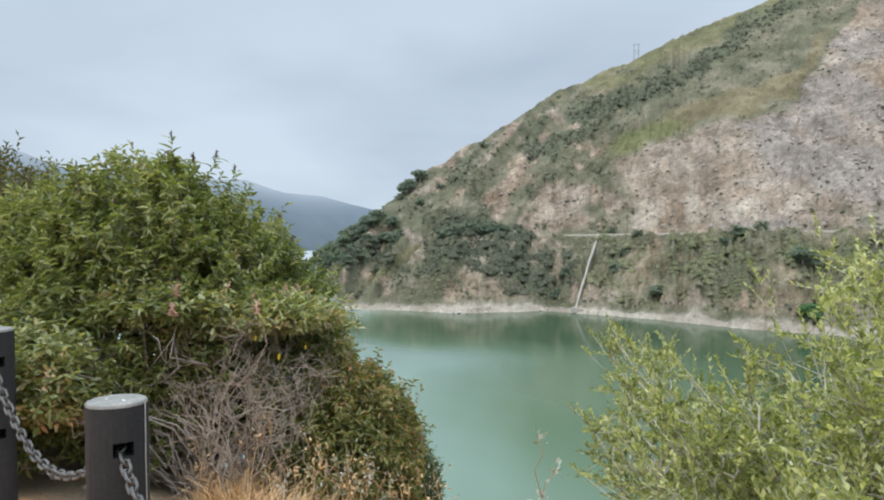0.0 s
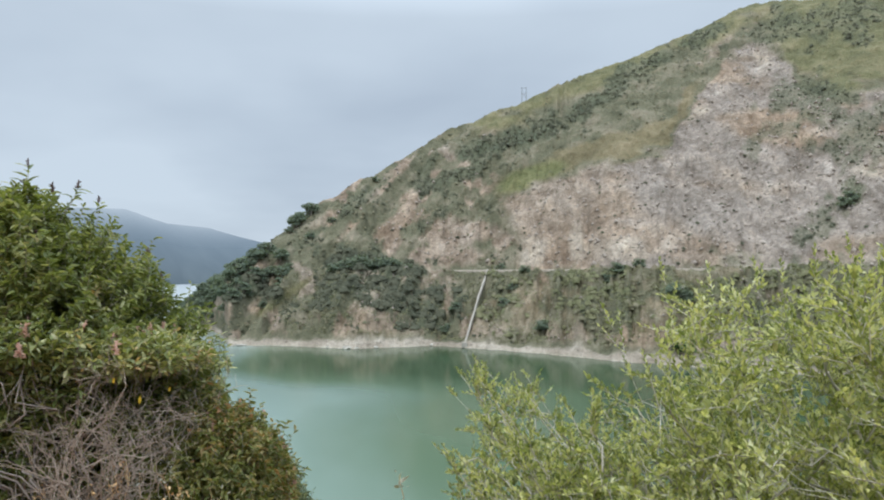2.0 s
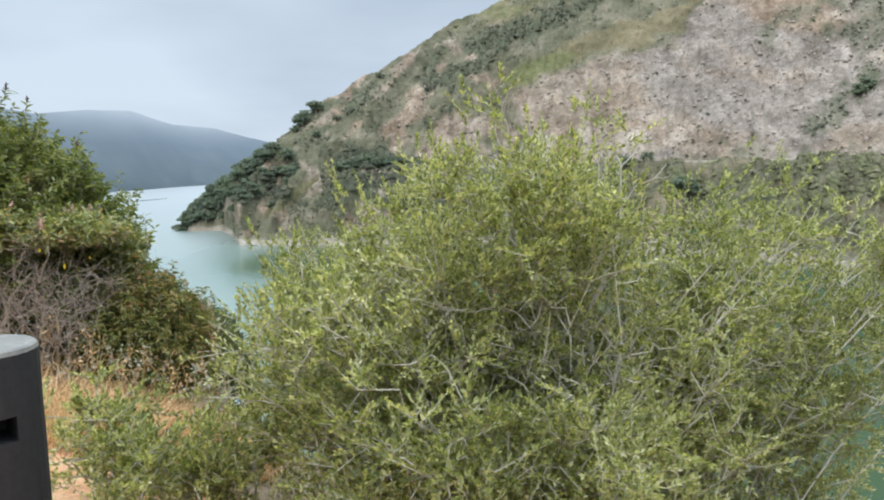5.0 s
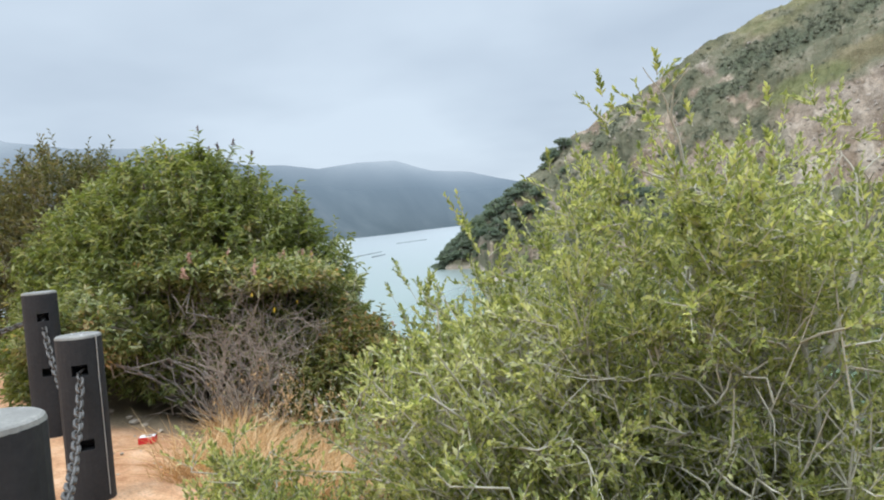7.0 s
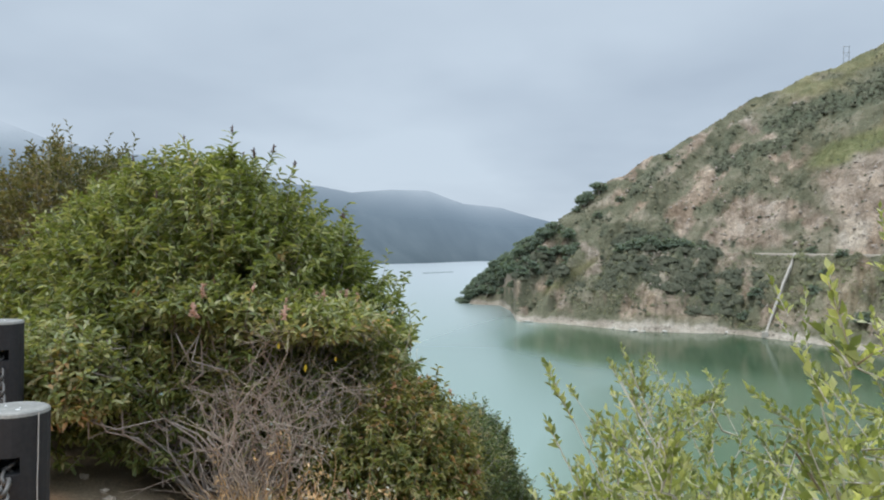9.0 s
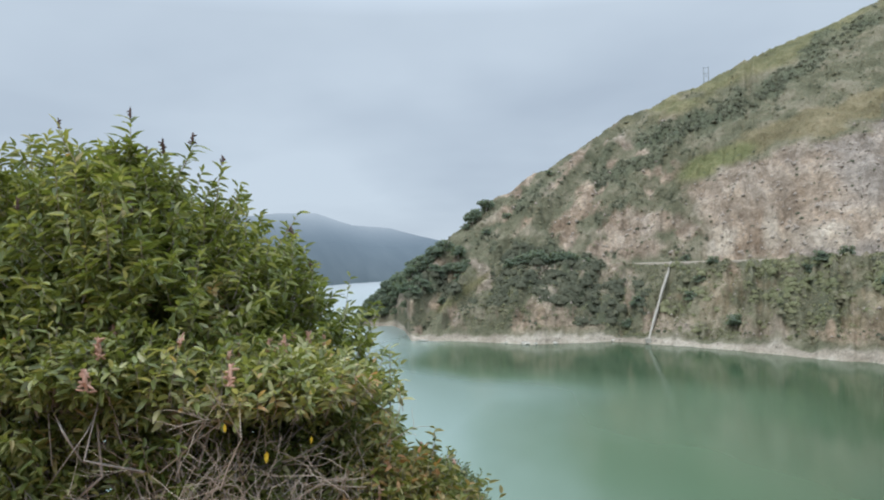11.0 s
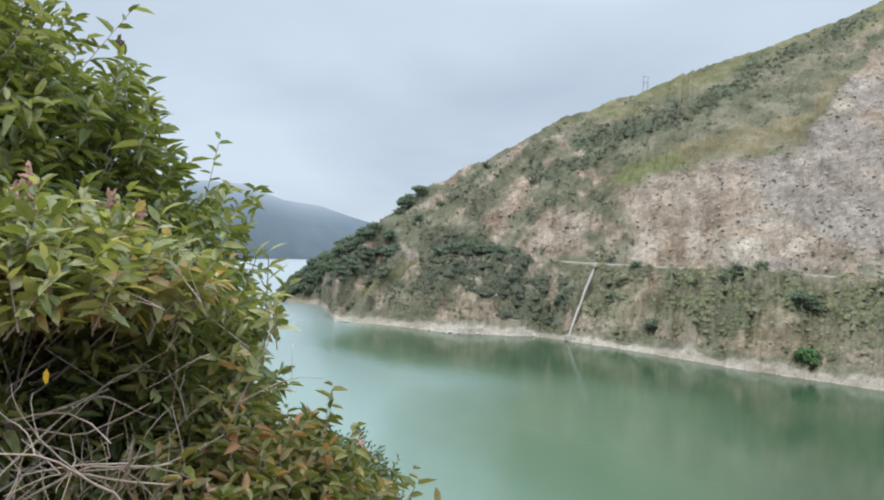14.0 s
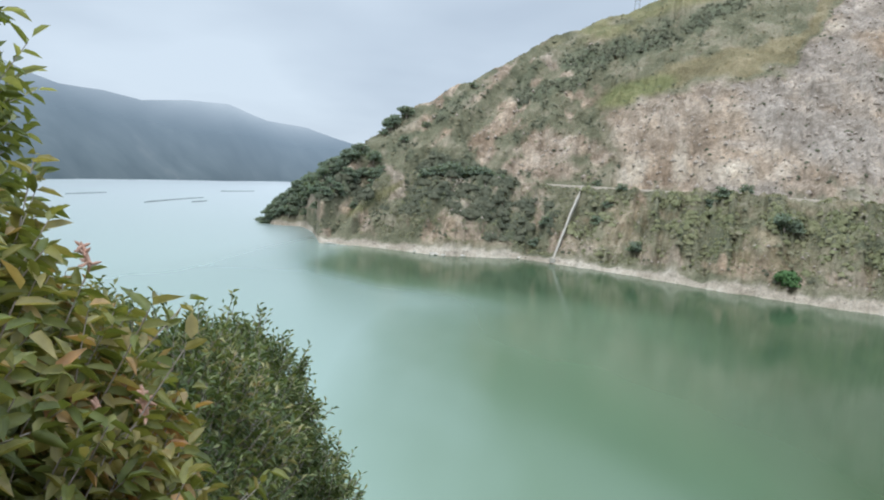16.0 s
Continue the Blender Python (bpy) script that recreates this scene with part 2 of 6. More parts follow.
def dirt_material():
    m, nt, N, L = node_mat("sandy_dirt")
    out, b = N("ShaderNodeOutputMaterial"), N("ShaderNodeBsdfPrincipled")
    pos = N("ShaderNodeTexCoord").outputs["Object"]
    big, mid, fine = noise_node(N, L, pos, 0.9, 5), noise_node(N, L, pos, 6, 6, 0.6), noise_node(N, L, pos, 70, 6, 0.7)
    c1 = ramp_node(N, [(0.3, (0.48, 0.255, 0.135)), (0.5, (0.67, 0.405, 0.235)), (0.7, (0.77, 0.525, 0.345))])
    L(mid, c1.inputs[0])
    c2 = ramp_node(N, [(0.35, (0.72, 0.62, 0.55)), (0.65, (1.08, 1.04, 1.0))])
    L(big, c2.inputs[0])
    c3 = ramp_node(N, [(0.3, (0.6, 0.58, 0.55)), (0.5, (1, 1, 1)), (0.72, (1.2, 1.2, 1.2))])
    L(fine, c3.inputs[0])
    near = mix_col(N, L, 1.0, mix_col(N, L, 1.0, c1.outputs[0], c2.outputs[0], "MULTIPLY"), c3.outputs[0], "MULTIPLY")
    # scrubby litter on the bank
    att = N("ShaderNodeAttribute")
    att.attribute_name = "litter"
    lit = ramp_node(N, [(0.3, (0.12, 0.09, 0.06)), (0.55, (0.24, 0.18, 0.115)), (0.75, (0.36, 0.28, 0.18))])
    L(fine, lit.inputs[0])
    L(mix_col(N, L, att.outputs["Fac"], near, lit.outputs[0]), b.inputs["Base Color"])
    b.inputs["Roughness"].default_value = 0.95
    b.inputs["Specular IOR Level"].default_value = 0.15
    bp = N("ShaderNodeBump")
    bp.inputs["Strength"].default_value, bp.inputs["Distance"].default_value = 0.7, 0.025
    L(fine, bp.inputs["Height"])
    L(bp.outputs[0], b.inputs["Normal"])
    L(b.outputs[0], out.inputs["Surface"])
    return m


def hill_material():
    m, nt, N, L = node_mat("hillside_ground")
    out, b = N("ShaderNodeOutputMaterial"), N("ShaderNodeBsdfPrincipled")
    pos = N("ShaderNodeTexCoord").outputs["Object"]

    def attribute(name):
        a = N("ShaderNodeAttribute")
        a.attribute_name = name
        q = N("ShaderNodeSeparateColor")
        L(a.outputs["Color"], q.inputs[0])
        return q.outputs[0], q.outputs[1], q.outputs[2], a.outputs["Alpha"]
    bare, grassy, shore_f, thick = attribute("cover")
    grey_f, pale_f, lush_f, _ = attribute("tone")
    big, mid, fine, grit = noise_node(N, L, pos, 0.022, 6, 0.6), noise_node(N, L, pos, 0.075, 6, 0.6), noise_node(N, L, pos, 0.4, 5, 0.6), noise_node(N, L, pos, 1.3, 4, 0.6)

    def ramped(src, stops):
        r = ramp_node(N, stops)
        L(src, r.inputs[0])
        return r.outputs[0]
    soil = ramped(mid, [(0.34, (0.093, 0.093, 0.0577)), (0.5, (0.136, 0.13, 0.0837)), (0.64, (0.209, 0.186, 0.132))])
    rock = ramped(mid, [(0.34, (0.17, 0.131, 0.097)), (0.46, (0.245, 0.197, 0.152)), (0.56, (0.3, 0.247, 0.195)), (0.68, (0.385, 0.33, 0.27))])
    grey = ramped(mid, [(0.34, (0.18, 0.157, 0.134)), (0.48, (0.236, 0.21, 0.184)), (0.6, (0.29, 0.258, 0.228)), (0.7, (0.36, 0.325, 0.29))])
    pale = ramped(mid, [(0.34, (0.26, 0.215, 0.165)), (0.55, (0.35, 0.3, 0.24)), (0.7, (0.45, 0.4, 0.33))])
    tone = ramped(big, [(0.35, (1.05, 0.98, 0.91)), (0.65, (0.98, 0.99, 1.0))])
    rock_c = mix_col(N, L, 1.0, rock, tone, "MULTIPLY")
    rock_c = mix_col(N, L, pale_f, mix_col(N, L, grey_f, rock_c, grey), pale)
    # broken blocks with dark cracks between
    mp = N("ShaderNodeMapping")
    mp.inputs["Scale"].default_value = (0.3, 0.3, 0.22)
    L(pos, mp.inputs[0])
    vor = N("ShaderNodeTexVoronoi")
    vor.feature = "DISTANCE_TO_EDGE"
    vor.inputs["Scale"].default_value = 1.0
    L(mp.outputs[0], vor.inputs["Vector"])
    rock_c = mix_col(N, L, 0.55, rock_c, ramped(vor.outputs["Distance"], [(0.0, (0.7, 0.68, 0.66)), (0.1, (1, 1, 1)), (0.5, (1.06, 1.05, 1.04))]), "MULTIPLY")
    rock_c = mix_col(N, L, 1.0, rock_c, ramped(fine, [(0.36, (0.84, 0.825, 0.81)), (0.5, (1, 1, 1)), (0.64, (1.14, 1.13, 1.11))]), "MULTIPLY")
    # runnels washed straight down the slope
    mp = N("ShaderNodeMapping")
    mp.inputs["Scale"].default_value = (0.2, 0.012, 0.02)
    L(pos, mp.inputs[0])
    run = noise_node(N, L, mp.outputs[0], 1.0, 6, 0.6)
    rock_c = mix_col(N, L, 1.0, rock_c, ramped(run, [(0.38, (0.8, 0.785, 0.77)), (0.5, (1, 1, 1)), (0.64, (1.15, 1.13, 1.1))]), "MULTIPLY")
    dry = ramped(mid, [(0.34, (0.125, 0.106, 0.06)), (0.5, (0.172, 0.146, 0.084)), (0.66, (0.235, 0.195, 0.12))])
    lush = ramped(mid, [(0.34, (0.0902, 0.0994, 0.046)), (0.5, (0.138, 0.141, 0.0644)), (0.66, (0.189, 0.179, 0.0874))])
    shore = ramped(mid, [(0.3, (0.2, 0.165, 0.125)), (0.5, (0.32, 0.275, 0.22)), (0.7, (0.46, 0.41, 0.34))])
    c = mix_col(N, L, bare, soil, rock_c)
    c = mix_col(N, L, grassy, c, mix_col(N, L, lush_f, dry, lush))
    # low growth between the shrubs of the thick stands
    c = mix_col(N, L, thick, c, ramped(mid, [(0.35, (0.078, 0.09, 0.058)), (0.5, (0.108, 0.116, 0.074)), (0.66, (0.15, 0.147, 0.098))]))
    c = mix_col(N, L, shore_f, c, shore)
    c = mix_col(N, L, 1.0, c, ramped(grit, [(0.35, (0.82, 0.82, 0.81)), (0.5, (1, 1, 1)), (0.66, (1.14, 1.13, 1.11))]), "MULTIPLY")
    L(c, b.inputs["Base Color"])
    b.inputs["Roughness"].default_value = 0.95
    b.inputs["Specular IOR Level"].default_value = 0.1
    bp = N("ShaderNodeBump")
    bp.inputs["Strength"].default_value, bp.inputs["Distance"].default_value = 0.6, 1.4
    L(fine, bp.inputs["Height"])
    bp2 = N("ShaderNodeBump")
    bp2.inputs["Strength"].default_value, bp2.inputs["Distance"].default_value = 0.8, 4.0
    L(mid, bp2.inputs["Height"])
    L(bp.outputs[0], bp2.inputs["Normal"])
    L(bp2.outputs[0], b.inputs["Normal"])
    L(b.outputs[0], out.inputs["Surface"])
    return m


def water_material():
    m, nt, N, L = node_mat("lake_water")
    out, d, g = N("ShaderNodeOutputMaterial"), N("ShaderNodeBsdfDiffuse"), N("ShaderNodeBsdfGlossy")
    pos = N("ShaderNodeTexCoord").outputs["Object"]
    # calm below the hill, ruffled on the open lake; also places the painted reflections
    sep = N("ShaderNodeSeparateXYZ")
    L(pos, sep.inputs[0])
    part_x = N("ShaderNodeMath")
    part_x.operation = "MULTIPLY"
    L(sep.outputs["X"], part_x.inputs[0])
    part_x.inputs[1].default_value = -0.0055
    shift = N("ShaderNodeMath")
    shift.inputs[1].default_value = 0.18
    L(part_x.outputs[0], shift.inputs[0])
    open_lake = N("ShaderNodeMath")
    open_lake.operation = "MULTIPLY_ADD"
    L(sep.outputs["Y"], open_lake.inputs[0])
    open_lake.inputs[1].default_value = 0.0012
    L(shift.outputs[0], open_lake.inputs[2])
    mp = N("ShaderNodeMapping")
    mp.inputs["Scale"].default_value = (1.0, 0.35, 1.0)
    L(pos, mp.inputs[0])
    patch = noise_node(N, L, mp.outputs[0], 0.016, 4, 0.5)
    ruffle_and_glare = N("ShaderNodeMath")
    ruffle_and_glare.operation = "MULTIPLY_ADD"
    L(patch, ruffle_and_glare.inputs[0])
    ruffle_and_glare.inputs[1].default_value = 0.55
    L(open_lake.outputs[0], ruffle_and_glare.inputs[2])

    # darkens a band off the shore as the hill's painted reflection, and smooths it
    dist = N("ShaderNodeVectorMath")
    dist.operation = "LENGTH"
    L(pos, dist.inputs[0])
    lee_reflection = N("ShaderNodeMapRange")
    lee_reflection.interpolation_type = "SMOOTHSTEP"
    lee_reflection.inputs["From Min"].default_value, lee_reflection.inputs["From Max"].default_value = 160.0, 232.0
    lee_reflection.inputs["To Max"].default_value = -0.5
    L(dist.outputs["Value"], lee_reflection.inputs["Value"])
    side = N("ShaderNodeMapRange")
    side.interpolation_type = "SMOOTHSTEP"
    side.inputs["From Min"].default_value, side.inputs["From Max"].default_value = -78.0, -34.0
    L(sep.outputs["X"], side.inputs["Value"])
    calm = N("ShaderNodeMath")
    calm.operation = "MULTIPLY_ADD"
    L(lee_reflection.outputs[0], calm.inputs[0])
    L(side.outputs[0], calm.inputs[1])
    L(ruffle_and_glare.outputs[0], calm.inputs[2])
    ruffle_and_glare = calm

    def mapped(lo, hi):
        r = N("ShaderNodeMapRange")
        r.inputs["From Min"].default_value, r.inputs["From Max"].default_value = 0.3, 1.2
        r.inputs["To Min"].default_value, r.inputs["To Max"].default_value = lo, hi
        L(ruffle_and_glare.outputs[0], r.inputs["Value"])
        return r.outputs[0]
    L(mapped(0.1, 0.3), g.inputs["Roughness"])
    # reflections painted in: hill's dark green below it, sky's pale towards the open lake
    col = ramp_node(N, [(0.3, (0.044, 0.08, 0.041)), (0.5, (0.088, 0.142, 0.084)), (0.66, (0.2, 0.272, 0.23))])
    L(ruffle_and_glare.outputs[0], col.inputs[0])
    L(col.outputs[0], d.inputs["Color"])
    fr = N("ShaderNodeFresnel")
    fr.inputs["IOR"].default_value = 1.42
    mix = N("ShaderNodeMixShader")
    L(fr.outputs[0], mix.inputs[0])
    L(d.outputs[0], mix.inputs[1])
    L(g.outputs[0], mix.inputs[2])
    L(mix.outputs[0], out.inputs["Surface"])
    return m


def mountain_material():
    """Distant backdrop, haze painted on as a bluish glow, top faded out for cloud."""
    m, nt, N, L = node_mat("mountain_painted_haze")
    out, d = N("ShaderNodeOutputMaterial"), N("ShaderNodeBsdfDiffuse")
    pos = N("ShaderNodeTexCoord").outputs["Object"]
    mid = noise_node(N, L, pos, 0.012, 7, 0.62)
    col = ramp_node(N, [(0.35, (0.04, 0.052, 0.05)), (0.6, (0.07, 0.083, 0.08)), (0.72, (0.105, 0.112, 0.104))])
    L(mid, col.inputs[0])
    L(col.outputs[0], d.inputs["Color"])
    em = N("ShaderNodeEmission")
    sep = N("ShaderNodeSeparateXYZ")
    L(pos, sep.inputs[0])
    glow_by_height = N("ShaderNodeMapRange")
    glow_by_height.inputs["From Min"].default_value, glow_by_height.inputs["From Max"].default_value = -26.0, 150.0
    glow_by_height.inputs["To Min"].default_value, glow_by_height.inputs["To Max"].default_value = 0.4, 0.92
    L(sep.outputs["Z"], glow_by_height.inputs["Value"])
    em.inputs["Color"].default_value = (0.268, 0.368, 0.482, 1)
    # more of the painted haze glow with distance
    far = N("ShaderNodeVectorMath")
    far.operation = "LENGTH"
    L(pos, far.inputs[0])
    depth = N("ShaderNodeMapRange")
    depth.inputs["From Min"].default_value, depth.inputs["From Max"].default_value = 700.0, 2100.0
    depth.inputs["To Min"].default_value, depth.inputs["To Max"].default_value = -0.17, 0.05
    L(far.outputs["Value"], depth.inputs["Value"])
    haze_glow = N("ShaderNodeMath")
    L(glow_by_height.outputs[0], haze_glow.inputs[0])
    L(depth.outputs[0], haze_glow.inputs[1])
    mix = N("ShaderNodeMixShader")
    L(haze_glow.outputs[0], mix.inputs[0])
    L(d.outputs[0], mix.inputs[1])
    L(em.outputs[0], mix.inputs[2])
    # crest faded to clear with height, standing in for the cloud base
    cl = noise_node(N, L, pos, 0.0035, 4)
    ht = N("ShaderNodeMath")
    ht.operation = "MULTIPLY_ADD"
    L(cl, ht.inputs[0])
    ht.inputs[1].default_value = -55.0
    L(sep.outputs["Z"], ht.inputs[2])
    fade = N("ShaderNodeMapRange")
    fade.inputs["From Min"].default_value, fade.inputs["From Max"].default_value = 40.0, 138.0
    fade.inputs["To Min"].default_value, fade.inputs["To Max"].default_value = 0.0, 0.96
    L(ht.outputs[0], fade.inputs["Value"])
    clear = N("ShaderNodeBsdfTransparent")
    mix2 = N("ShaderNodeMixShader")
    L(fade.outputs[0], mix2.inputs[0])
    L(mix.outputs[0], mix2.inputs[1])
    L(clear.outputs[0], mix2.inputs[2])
    L(mix2.outputs[0], out.inputs["Surface"])
    return m


M_DIRT, M_HILL, M_WATER, M_MOUNT = dirt_material(), hill_material(), water_material(), mountain_material()

# ---- mesh helpers ----


def mesh_np(name, verts, faces, material, smooth=False):
    """A mesh from arrays: faces is (n, 3) or (n, 4)."""
    me = bpy.data.meshes.new(name)
    verts, faces = np.asarray(verts, np.float32), np.asarray(faces, np.int32)
    n, k = faces.shape
    me.vertices.add(len(verts))
    me.vertices.foreach_set("co", verts.ravel())
    me.loops.add(n * k)
    me.loops.foreach_set("vertex_index", faces.ravel())
    me.polygons.add(n)
    me.polygons.foreach_set("loop_start", np.arange(0, n * k, k, dtype=np.int32))
    if smooth:
        me.polygons.foreach_set("use_smooth", np.ones(n, bool))
    me.update(calc_edges=True)
    me.materials.append(material)
    return me


def thing(name, at, label, category, group="", kind=""):
    ob = new(name)
    ob.location = at
    ob.empty_display_size = 0.1
    return tagged(ob, label, category, group, kind)


def part_mesh(name, me, parent, label=""):
    """Links a mesh given in world coordinates as a part of parent."""
    ob = new(name, me)
    ob.parent = parent
    ob.matrix_parent_inverse = Matrix.Translation(parent.location).inverted()
    return tagged(ob, label)


def part(name, bm, material, parent, label=""):
    me = bpy.data.meshes.new(name)
    bm.to_mesh(me)
    bm.free()
    me.materials.append(material)
    ob = new(name, me)
    ob.parent = parent
    return tagged(ob, label)


def unit(v):
    return v / np.maximum(np.linalg.norm(v, axis=-1, keepdims=True), 1e-9)


def smooth01(x):
    x = np.clip(x, 0, 1)
    return x * x * (3 - 2 * x)


def vnoise(x, y, seed=0):
    """Value noise on a plane, 0 to 1."""
    xi, yi = np.floor(x).astype(np.int64), np.floor(y).astype(np.int64)
    fx, fy = smooth01(x - xi), smooth01(y - yi)

    def h(a, b):
        v = (a * 374761393 + b * 668265263 + seed * 982451653) & 0x7FFFFFFF
        v = ((v ^ (v >> 13)) * 1274126177) & 0x7FFFFFFF
        return ((v ^ (v >> 16)) & 0xFFFF) / 65535.0
    return (h(xi, yi) * (1 - fx) + h(xi + 1, yi) * fx) * (1 - fy) + (h(xi, yi + 1) * (1 - fx) + h(xi + 1, yi + 1) * fx) * fy


def fbm(x, y, octaves=5, seed=0, gain=0.5):
    total, amp, norm = 0, 1.0, 0.0
    for k in range(octaves):
        total = total + amp * vnoise(x * 2 ** k + 17.3 * k, y * 2 ** k - 9.1 * k, seed + k)
        norm += amp
        amp *= gain
    return total / norm


def grid_faces(nu, nv):
    i = np.arange(nu * nv).reshape(nu, nv)
    return np.stack([i[:-1, :-1], i[1:, :-1], i[1:, 1:], i[:-1, 1:]], -1).reshape(-1, 4)


def tube_arrays(lines, sides=5):
    """Tapered tubes along polylines [(points, radii)], as arrays."""
    V, Fc, base = [], [], 0
    ang = np.arange(sides) * 2 * np.pi / sides
    ca, sa = np.cos(ang), np.sin(ang)
    quad = np.stack([np.arange(sides), (np.arange(sides) + 1) % sides], 1)
    for pts, rad in lines:
        pts = np.asarray(pts, float)
        m = len(pts)
        d = unit(np.gradient(pts, axis=0))
        ref = np.array([0.31, 0.17, 0.93]) if abs(d[0, 2]) < 0.8 else np.array([0.95, 0.2, 0.1])
        e1 = unit(np.cross(d, ref))
        e2 = np.cross(d, e1)
        ring = pts[:, None] + np.asarray(rad)[:, None, None] * (e1[:, None] * ca[None, :, None] + e2[:, None] * sa[None, :, None])
        V.append(ring.reshape(-1, 3))
        k = np.arange(m - 1)[:, None] * sides + base
        Fc.append(np.stack([k + quad[:, 0], k + quad[:, 1], k + sides + quad[:, 1], k + sides + quad[:, 0]], -1).reshape(-1, 4))
        base += m * sides
    return np.concatenate(V), np.concatenate(Fc)


def join_tubes(thick, thin):
    """Four-sided tubes for branches, three-sided ones for twigs, as one pair of arrays."""
    V, Fq = tube_arrays(thick, 4)
    V2, F2 = tube_arrays(thin, 3)
    return np.concatenate([V, V2]), np.concatenate([Fq, F2 + len(V)])


def leaf_arrays(P, D, up, length, width, droop, fold=0.22, small=False):
    """Folded, drooping oval leaves: seven points and six triangles each, or four triangles for small ones."""
    side = unit(np.cross(D, up))
    nrm = unit(np.cross(side, D))
    nrm *= np.sign(nrm[:, 2:3] + 1e-6)
    l, w = length[:, None], width[:, None]
    sag = nrm * l * droop[:, None]
    mid = P + D * l * 0.5 - nrm * w * fold - sag * 0.22
    a, b = P + D * l * 0.3 - sag * 0.06, P + D * l * 0.7 - sag * 0.45
    if small == "kite":
        lift = nrm * w * fold
        V = np.stack([P, P + D * l * 0.52 + side * w * 0.5 + lift, P + D * l - sag, P + D * l * 0.52 - side * w * 0.5 + lift], 1).reshape(-1, 3)
        k = np.arange(len(P))[:, None, None] * 4
        return V, (k + np.array([[0, 1, 2], [0, 2, 3]])[None]).reshape(-1, 3)
    if small:
        lift = nrm * w * fold
        V = np.stack([P, a + side * w * 0.46 + lift, b + side * w * 0.42 + lift, P + D * l - sag, b - side * w * 0.42 + lift, a - side * w * 0.46 + lift], 1).reshape(-1, 3)
        k = np.arange(len(P))[:, None, None] * 6
        return V, (k + np.array([[0, 1, 2], [0, 2, 3], [0, 3, 4], [0, 4, 5]])[None]).reshape(-1, 3)
    V = np.stack([P, a + side * w * 0.46, b + side * w * 0.42, P + D * l - sag, b - side * w * 0.42, a - side * w * 0.46, mid], 1).reshape(-1, 3)
    k = np.arange(len(P))[:, None, None] * 7
    T = (k + np.array([[6, i, (i + 1) % 6] for i in range(6)])[None]).reshape(-1, 3)
    return V, T


def shoot_leaves(rng, P, D, L, k, leaf, width, spread=1.0, droop=0.25, lift=0.0, small=False):
    """Leaves set in a spiral along shoots."""
    n = len(P)
    ref = unit(np.cross(D, rng.normal(size=(n, 3))))
    e2 = np.cross(D, ref)
    t = (np.arange(k) + rng.random((n, k)) * 0.6 + 0.2) / k
    pos = P[:, None] + D[:, None] * (L[:, None] * t)[..., None]
    phi = np.arange(k)[None] * 2.4 + rng.random((n, 1)) * 6.28 + rng.normal(size=(n, k)) * 0.3
    ang = spread * (1.15 - 0.7 * t) + rng.normal(size=(n, k)) * 0.15
    dirs = D[:, None] * np.cos(ang)[..., None] + np.sin(ang)[..., None] * (ref[:, None] * np.cos(phi)[..., None] + e2[:, None] * np.sin(phi)[..., None])
    dirs[..., 2] += lift
    dirs = unit(dirs).reshape(-1, 3)
    pos = pos.reshape(-1, 3)
    m = len(pos)
    up = unit(np.array([0, 0, 1.0]) + rng.normal(size=(m, 3)) * 0.55)
    size = (0.7 + 0.5 * rng.random((n, k)) * (1.15 - 0.5 * t)).reshape(-1)
    return leaf_arrays(pos, dirs, up, leaf * size, width * size * (0.8 + 0.4 * rng.random(m)), droop * (0.3 + rng.random(m)), small=small)


def lobe_points(rng, lobes, n, shell=(0.72, 1.0), keep=0.7, low=-0.35):
    """Points with outward normals near the surface of a crown made of ellipsoid lobes."""
    P, Q = [], []
    area = np.array([(r[0] * r[1] + r[0] * r[2] + r[1] * r[2]) for c, r in lobes])
    for (c, r), a in zip(lobes, area / area.sum()):
        c, r = np.array(c), np.array(r)
        d = unit(rng.normal(size=(int(n * a * 1.6), 3)))
        d = d[d[:, 2] > low]
        u = shell[0] + (shell[1] - shell[0]) * rng.random(len(d)) ** 0.6
        wob = 0.83 + 0.22 * fbm(d[:, 0] * 2.2 + c[0], d[:, 1] * 2.2 + d[:, 2] * 1.7 + c[1], 3, 5) + 0.22 * fbm(d[:, 0] * 6.5 + c[0], d[:, 1] * 6.5 + d[:, 2] * 5.3 + c[1], 2, 6)
        p = c + d * r * (u * wob)[:, None]
        clump = fbm(p[:, 0] * 4.2 + p[:, 2] * 2.3, p[:, 1] * 4.2 - p[:, 2] * 3.3, 2, 8)
        ok = rng.random(len(p)) < 0.45 + 0.55 * smooth01((clump - 0.32) / 0.22)
        for c2, r2 in lobes:
            if c2 is not c and not np.allclose(c2, c):
                ok &= (((p - np.array(c2)) / np.array(r2)) ** 2).sum(1) > keep ** 2
        P.append(p[ok])
        Q.append(unit(d / r)[ok])
    return np.concatenate(P), np.concatenate(Q)


def branch_line(rng, a, b, r0, r1, bend=0.12, m=6):
    t = np.linspace(0, 1, m)[:, None]
    a, b = np.asarray(a, float), np.asarray(b, float)
    l = np.linalg.norm(b - a)
    pts = a + (b - a) * t
    pts[:, 2] += (np.sin(t[:, 0] * np.pi) * 0.12 * l)
    pts[1:-1] += rng.normal(size=(m - 2, 3)) * bend * l / m * 1.3
    return pts, r0 + (r1 - r0) * t[:, 0]


